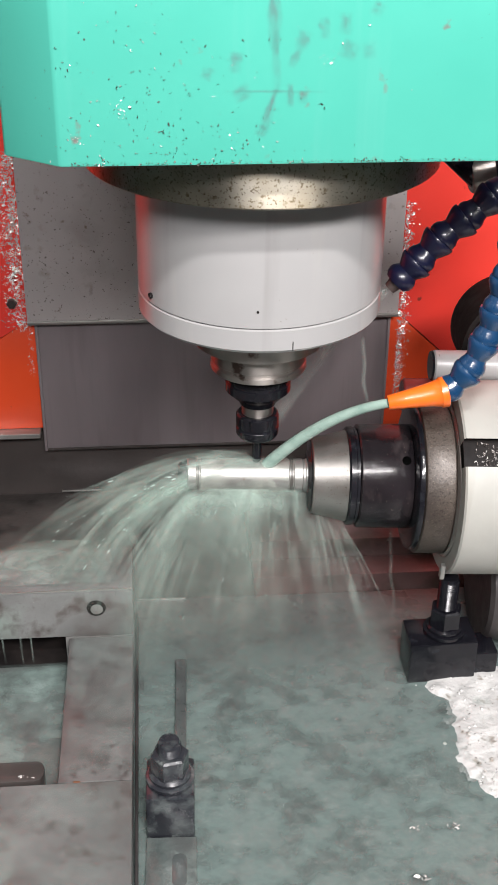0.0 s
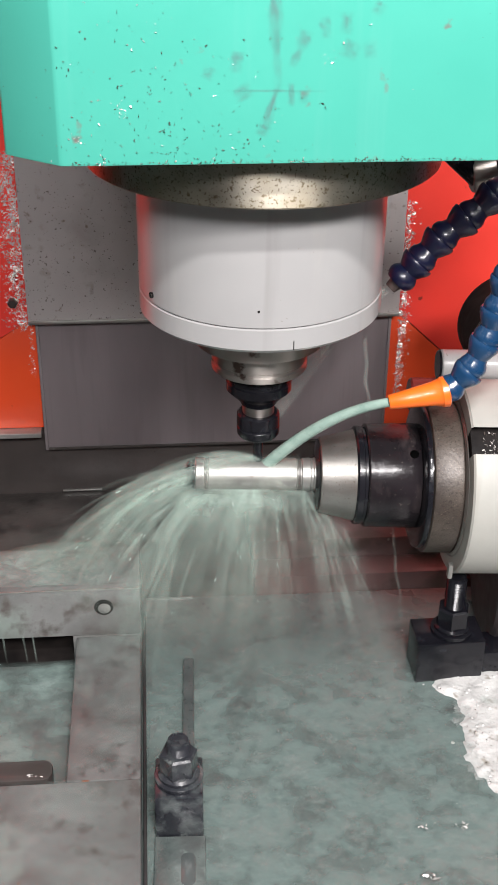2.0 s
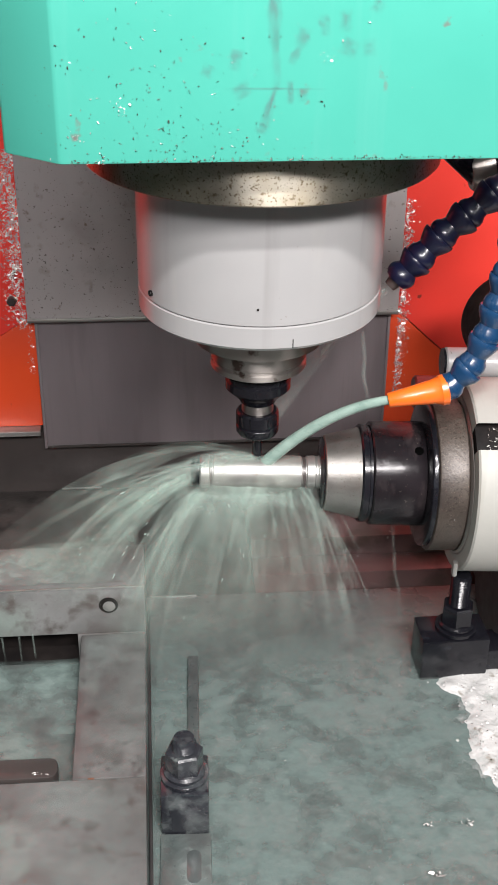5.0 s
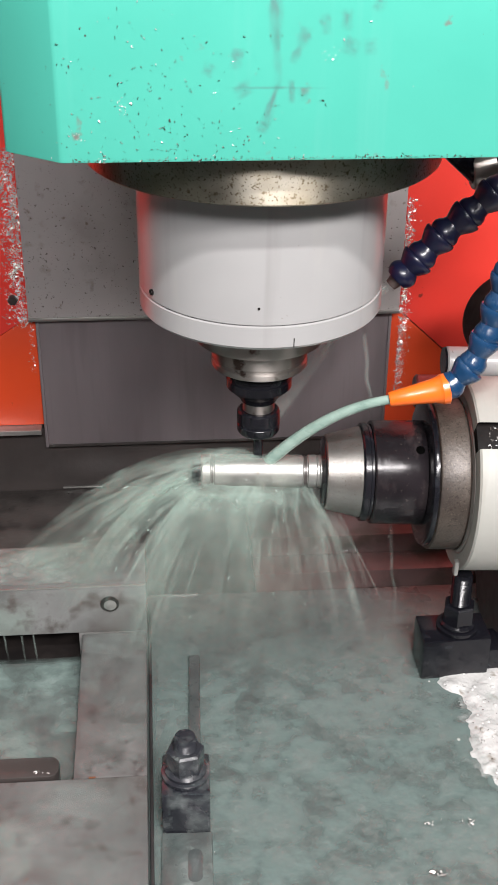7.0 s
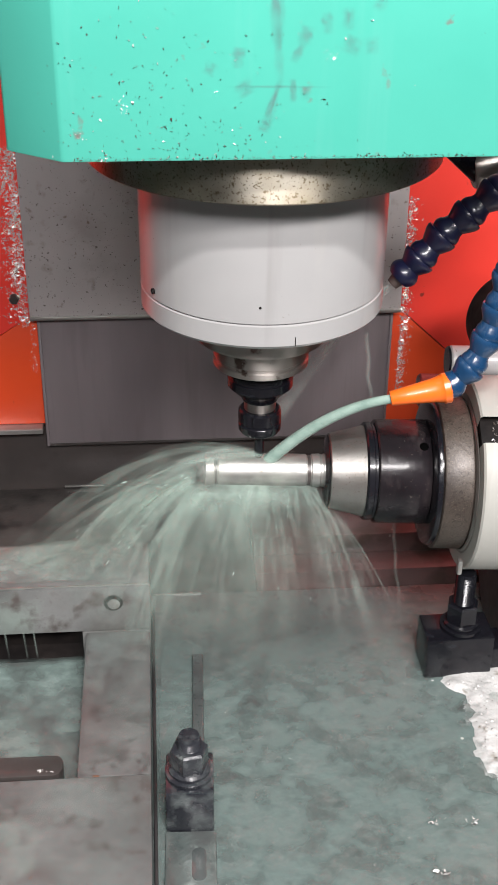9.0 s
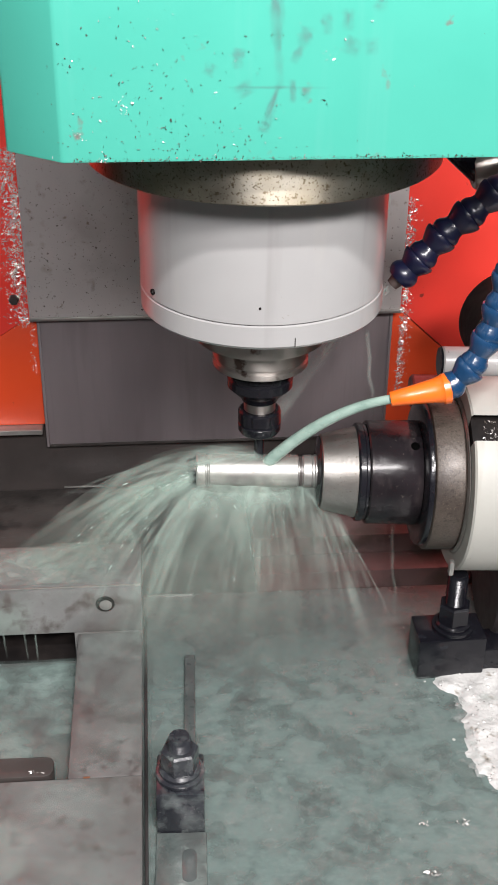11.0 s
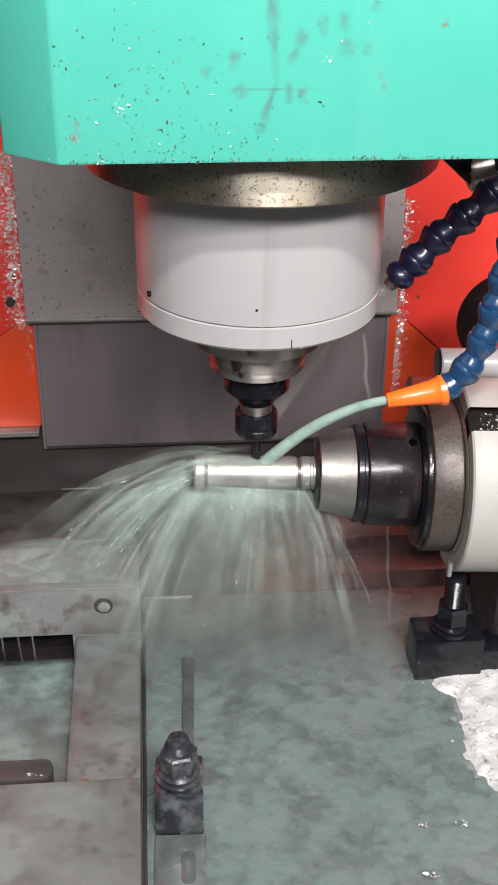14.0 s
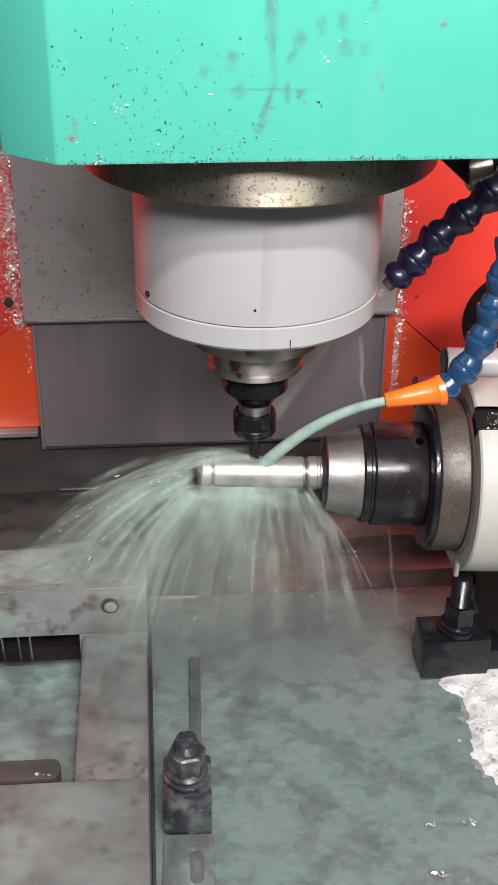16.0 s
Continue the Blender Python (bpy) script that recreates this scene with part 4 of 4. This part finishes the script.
tip, goal = NZ_TIP + Vector((0.001, 0, 0)), Vector((0.009, -0.004, 0.2265))
pts = []
for k in range(19):
    u = k / 18
    p = tip.lerp(goal, u)
    p.z += 0.0125 * u * (1 - u) * 4
    pts.append(p)
stream("pale green coolant jet arching from the orange nozzle onto the shaft", pts, [0.0042 + 0.0022 * (k / 18) for k in range(19)], 31)
THIN = flow_mat("thin_coolant_jet", (0.50, 0.60, 0.54), 0.9, 2, 2, 0.25, 0.6, 0.15)
a, b = Vector((0.131, 0.050, 0.387)), Vector((0.016, 0.020, 0.262))
grid = [[a.lerp(b, j / 15) + Vector((0.4, 0, -0.9)).normalized() * ((i / 6 - 0.5) * (0.010 + 0.020 * j / 15)) + Vector((0, 0.003 * math.sin(i), 0.012 * math.sin(math.pi * j / 15))) for j in range(16)] for i in range(7)]
ob = tagged(sheet("coolant_jet", grid, THIN), "thin coolant jet from the navy hose behind the spindle", "coolant jet", "", "stuff")
flicker(ob, a, (0.5, 0.5, 0.5), (0.001, 0.001, 0.001), 33)


def drip(label, top, bottom, seed, wide=0.005, nv=18, lean=1.0):
    top, bottom = Vector(top), Vector(bottom)
    grid = []
    for i in range(5):
        row = []
        for j in range(nv):
            u = j / (nv - 1)
            p = top.lerp(bottom, u)
            p.x += (i / 4 - 0.5) * wide + lean * (0.003 * noise.noise((u * 5, seed, 1)) + 0.004 * u * u)
            p.y += 0.002 * noise.noise((u * 5, seed, 7)) - 0.0012 * math.sin(math.pi * i / 4)
            row.append(p)
        grid.append(row)
    ob = tagged(sheet("coolant_drip", grid, FALL), label, "coolant drip", "", "stuff")
    flicker(ob, top, (0.5, 2.0, 1), (0.002, 0.001, 0.002), seed)


drip("thin stream of coolant dripping beside the spindle", (0.110, 0.06, 0.336), (0.116, 0.06, 0.235), 41, 0.006)
drip("thin stream of coolant dripping from the chuck", (0.137, 0.0, 0.166), (0.149, 0.0, 0.012), 42, 0.005)
drip("thin stream of coolant dripping from the collet", (0.052, -0.012, 0.195), (0.082, -0.020, 0.004), 43, 0.014)

# ---------------- coolant running over the table ----------------
def film(label, x0, x1, y0, y1, z, material, seed, slide):
    grid = []
    for i in range(40):
        row = []
        for j in range(30):
            x, y = x0 + (x1 - x0) * i / 39, y0 + (y1 - y0) * j / 29
            row.append(Vector((x, y, z + 0.0012 * noise.noise((x * 30, y * 30, seed)) + 0.0006 * noise.noise((x * 90, y * 90, seed)))))
        grid.append(row)
    ob = tagged(sheet("coolant_film", grid, material), label, "coolant", "", "stuff")
    r = random.Random(seed)
    rows, t = [], 0.0
    while t < 16.01:
        rows.append((round(t, 2), pose(at_time(TRAVEL, min(t, 16)) * PX + r.uniform(-1, 1) * slide, r.uniform(-1, 1) * slide, 0)))
        t += 0.4
    FLOWS.append((ob, rows))


film("green coolant film flowing over the machine table", -0.175, 0.55, -0.455, 0.070, 0.0030, FILM_A, 51, 0.004)
film("milky streaks of coolant flowing over the machine table", -0.165, 0.54, -0.45, 0.055, 0.0052, FILM_B, 52, 0.012)
BAR_FILM = film_mat("milky_bar_film", (0.25, 0.295, 0.275), 26, 0.36, 0.62, 0.85, (0.95, 1.0))
FRAME_FILM = film_mat("thin_frame_film", (0.25, 0.29, 0.275), 13, 0.40, 0.72, 0.60, (0.95, 1.0))
film("milky coolant film on the steel frame", WX + 0.001, -0.122, -0.222, -0.018, 0.0372, FRAME_FILM, 53, 0.003)
film("milky coolant film on the frame's front bar", -0.50, -0.122, -0.45, -0.225, 0.0374, FRAME_FILM, 56, 0.003)
film("milky coolant washing over the frame's rear bar", -0.59, -0.130, -0.014, 0.053, 0.0965, BAR_FILM, 55, 0.003)
POOL = film_mat("pooled_coolant", (0.155, 0.205, 0.19), 22, 0.30, 0.60, 0.95, (0.95, 1.0))
film("green coolant pooled inside the frame's window", -0.44, WX + 0.03, -0.235, -0.020, 0.005, POOL, 54, 0.002)

# white foam beside the clamp
def foam_edge(y):
    pts = [(-0.46, 0.250), (-0.33, 0.228), (-0.285, 0.224), (-0.25, 0.206), (-0.2221, 0.187), (-0.1887, 0.176), (-0.15, 0.179), (-0.1068, 0.185), (-0.095, 0.174), (-0.0837, 0.163), (-0.066, 0.160)]
    for (a, p), (b, q) in zip(pts, pts[1:]):
        if a <= y <= b:
            return p + (q - p) * (y - a) / (b - a)
    return pts[0][1] if y < pts[0][0] else pts[-1][1]


bm = bmesh.new()
NX, NY = 170, 280
idx = {}
for i in range(NX):
    for j in range(NY):
        x, y = 0.14 + 0.26 * i / (NX - 1), -0.46 + 0.40 * j / (NY - 1)
        e = x - foam_edge(y) - 0.010 * noise.noise((x * 50, y * 50, 1)) - 0.005 * noise.noise((x * 140, y * 140, 2))
        if e > 0:
            g = min(1.0, e / 0.02)
            h = 0.0012 + 0.0060 * g * (0.85 + 0.35 * noise.noise((x * 60, y * 60, 4))) + g * 0.0006 * noise.noise((x * 260, y * 260, 6))
            idx[i, j] = bm.verts.new((x, y, max(h, 0.0008)))
for (i, j), v in idx.items():
    q = [(i, j), (i + 1, j), (i + 1, j + 1), (i, j + 1)]
    if all(k in idx for k in q):
        bm.faces.new([idx[k] for k in q])
fr = random.Random(5)
spots = [v.co.copy() for (i, j), v in idx.items() if 8 < j < NY - 8]
for _ in range(340):
    q, s = spots[fr.randrange(len(spots))], fr.uniform(0.0007, 0.0024)
    rings = [[bm.verts.new((q.x + s * w * math.cos(k * 0.7854), q.y + s * w * math.sin(k * 0.7854), q.z + s * h)) for k in range(8)] for w, h in ((1.0, -0.2), (0.8, 0.45), (0.35, 0.75))]
    for p, n in zip(rings, rings[1:]):
        for k in range(8):
            bm.faces.new((p[k], p[(k + 1) % 8], n[(k + 1) % 8], n[k]))
    bm.faces.new(rings[-1])
rides(tagged(part("coolant_foam", bm, FOAM), "white foam heaped on the table around the clamp", "foam", "", "stuff"))


# ---------------- chips ----------------
def chip_into(bm, p, normal, size, r, curl=1.0):
    """A small curled shaving lying at p."""
    n = Vector(normal)
    a = n.orthogonal().normalized()
    a = Matrix.Rotation(r.uniform(0, 6.28), 3, n) @ a
    b = n.cross(a)
    turn = r.uniform(0.4, 3.4) * curl
    rad = size / max(turn, 0.6)
    w = size * r.uniform(0.10, 0.28)
    pre = None
    for k in range(6):
        g = turn * k / 5
        c = p + a * rad * math.sin(g) + b * rad * (1 - math.cos(g)) + n * (0.0004 + 0.15 * size * r.random() * math.sin(math.pi * k / 5))
        q = (bm.verts.new(c + b * w * math.cos(g)), bm.verts.new(c - b * w * math.cos(g) + n * w * 0.8))
        if pre:
            bm.faces.new((pre[0], pre[1], q[1], q[0]))
        pre = q


def chips(label, count, where, normal, sizes, material, seed, parent=None):
    r = random.Random(seed)
    bm = bmesh.new()
    for _ in range(count):
        chip_into(bm, Vector(where(r)), normal, r.uniform(*sizes), r)
    ob = part("swarf", bm, material, parent, smooth=False)
    if parent:
        ob["kind"] = "stuff"
        ob["label"] = label
        return ob
    return tagged(ob, label, "swarf", "", "stuff")


def strip_left(r):
    z = 0.17 + 0.24 * r.random() ** 0.8
    return (-0.2645 - abs(r.gauss(0, 0.013)), 0.4556, z)


def strip_right(r):
    z = 0.06 + 0.28 * r.random()
    return (0.2315 + abs(r.gauss(0, 0.006)), 0.4556, z)


chips("bright metal chips stuck to the red column", 1500, strip_left, (0, -1, 0), (0.0014, 0.0048), CHIP, 61)
chips("bright metal chips stuck to the red column", 800, strip_right, (0, -1, 0), (0.0014, 0.0048), CHIP, 62)
chips("a few bright chips on the orange column foot", 60, lambda r: (-0.2590 - abs(r.gauss(0, 0.003)), 0.4556, 0.10 + 0.08 * r.random()), (0, -1, 0), (0.0012, 0.003), CHIP, 63)
chips("dark metal chips stuck to the green housing", 210, lambda r: (min(0.10, -0.085 + r.gauss(0, 0.048)), -0.1802, 0.580 + abs(r.gauss(0, 0.045))), (0, -1, 0), (0.0005, 0.0020), CHIP_DARK, 64, head)
chips("bright metal curls stuck to the green housing", 45, lambda r: (-0.07 + r.gauss(0, 0.07), -0.1802, 0.581 + 0.11 * r.random()), (0, -1, 0), (0.0006, 0.0022), CHIP, 65, head)
chips("dirt and chips along the housing's lower edge", 260, lambda r: (r.uniform(-0.15, 0.14), -0.1800, 0.5785 + abs(r.gauss(0, 0.0010))), (0, -1, 0), (0.0005, 0.0020), CHIP_DARK, 66, head)


def clusters(centres, spread):
    def where(r):
        x, z = r.choice(centres)
        return (x + r.gauss(0, spread), -0.1802, z + r.gauss(0, spread))
    return where


chips("curled bright shavings stuck in clumps to the green housing", 44, clusters(((-0.105, 0.6585), (-0.1154, 0.6159), (-0.1154, 0.622), (-0.146, 0.597), (0.0284, 0.6495), (-0.129, 0.581)), 0.0028), (0, -1, 0), (0.0007, 0.0024), CHIP, 74, head)
chips("long dark shavings stuck to the green housing", 16, clusters(((0.0241, 0.6213), (-0.1296, 0.5805), (-0.0868, 0.638), (-0.082, 0.602), (-0.060, 0.606), (-0.098, 0.665), (-0.115, 0.632)), 0.003), (0, -1, 0), (0.0014, 0.0034), CHIP_DARK, 75, head)
chips("dark specks of dirt on the way cover", 240, lambda r: (r.uniform(-0.258, -0.10), 0.4398, 0.19 + 0.22 * r.random()), (0, -1, 0), (0.0005, 0.0022), CHIP_DARK, 67)


def slot_chips(r):
    a = radians(r.uniform(54, 68))
    return (r.uniform(0.200, 0.33), -0.0885 * math.cos(a), 0.0885 * math.sin(a))


chips("wet metal chips caught in the drum's slot", 420, slot_chips, (0, -0.4, 0.9), (0.0008, 0.0030), CHIP, 68, face)
chips("dark chips caught in the drum's slot", 220, slot_chips, (0, -0.4, 0.9), (0.0008, 0.0030), CHIP_DARK, 69, face)
rides(chips("bright chips floating in the coolant and foam", 34, lambda r: (lambda q: (q[0] + r.gauss(0, 0.004), q[1] + r.gauss(0, 0.003), 0.0075))(r.choice(((0.126, -0.2735), (0.158, -0.2732), (0.1195, -0.3247), (0.205, -0.215), (0.212, -0.235)))), (0, 0, 1), (0.002, 0.006), CHIP, 70))
rides(chips("bright chips on the dark lug in the window", 6, lambda r: (-0.2225 + r.gauss(0, 0.003), -0.199 + r.gauss(0, 0.0015), 0.0204), (0, 0, 1), (0.0015, 0.004), CHIP, 71))

rides(chips("dark specks of swarf caught in the foam", 90, lambda r: (lambda y: (foam_edge(y) + abs(r.gauss(0.012, 0.018)) + 0.003, y, 0.0072))(r.uniform(-0.26, -0.09)), (0, 0, 1), (0.0006, 0.0024), CHIP_DARK, 76))


# smears on the housing
def smear(x0, z0, x1, z1, wide):
    a, b = Vector((x0, -0.1803, z0)), Vector((x1, -0.1803, z1))
    side = (b - a).cross(Vector((0, 1, 0))).normalized()
    grid = [[a.lerp(b, j / 9) + side * (i / 4 - 0.5) * wide * 1.5 * (1 + 0.4 * noise.noise((j * 0.5, x0 * 90, 0))) for j in range(10)] for i in range(5)]
    ob = sheet("smear", grid, STAIN)
    ob.parent, ob["label"] = head, "grey-violet grease smear"


for q in ((-0.0100, 0.705, -0.0085, 0.655, 0.007), (-0.0090, 0.668, -0.0065, 0.628, 0.005), (-0.0062, 0.634, -0.0160, 0.600, 0.005), (-0.045, 0.6285, 0.030, 0.6275, 0.0014),
          (0.0125, 0.668, 0.0085, 0.656, 0.007), (0.0090, 0.658, 0.0020, 0.644, 0.005), (0.0235, 0.677, 0.0250, 0.662, 0.006), (0.0385, 0.680, 0.0390, 0.664, 0.007), (0.0450, 0.661, 0.0385, 0.649, 0.010),
          (0.0550, 0.661, 0.0560, 0.649, 0.007), (0.0022, 0.634, 0.0030, 0.617, 0.004), (0.0100, 0.629, 0.0125, 0.619, 0.006), (-0.0150, 0.606, -0.0185, 0.597, 0.007), (-0.034, 0.632, -0.028, 0.622, 0.010),
          (-0.034, 0.655, -0.036, 0.640, 0.007), (-0.052, 0.645, -0.056, 0.636, 0.006), (0.056, 0.684, 0.064, 0.679, 0.007)):
    smear(*q)

for k, x in enumerate((-0.262, -0.244, -0.232)):
    drip("thin drip of coolant running off the frame's bar", (x, -0.0195, 0.040), (x + 0.001, -0.0215, 0.006), 80 + k, 0.003, 8, 0.1)

# Glints on the wet table, scattered as bright flakes.
rides(chips("tiny bright flakes standing in for glints on the table's coolant", 90, lambda r: (r.uniform(-0.07, 0.17), r.uniform(-0.32, 0.02), 0.0066), (0, 0, 1), (0.0006, 0.0020), CHIP, 72))
chips("bright splinters on the lower way cover's edge", 40, lambda r: (r.uniform(-0.25, 0.0), 0.4512, -0.0075 + abs(r.gauss(0, 0.001))), (0, -1, 0), (0.0006, 0.0018), CHIP, 73)


# ---------------- motion ----------------
def motions():
    for ob, base in MOVERS:
        walk(ob, [(t, pose(x * PX, 0, 0) @ base) for t, x in TRAVEL])
    times = sorted({t for t, _ in TRAVEL} | {t for t, _ in TURN})
    walk(work, [(t, pose(at_time(TRAVEL, t) * PX, 0, 0) @ AXIS_M @ pose(0, 0, 0, at_time(TURN, t))) for t in times])
    walk(face, [(t, pose(0, 0, 0, a)) for t, a in TURN])
    walk(holder, [(k / FPS, pose(0, 0, -0.0045, 0, 0, 70.0 * k)) for k in range(16 * FPS + 1)])
    for ob, rows in FLOWS:
        walk(ob, rows)


motions()
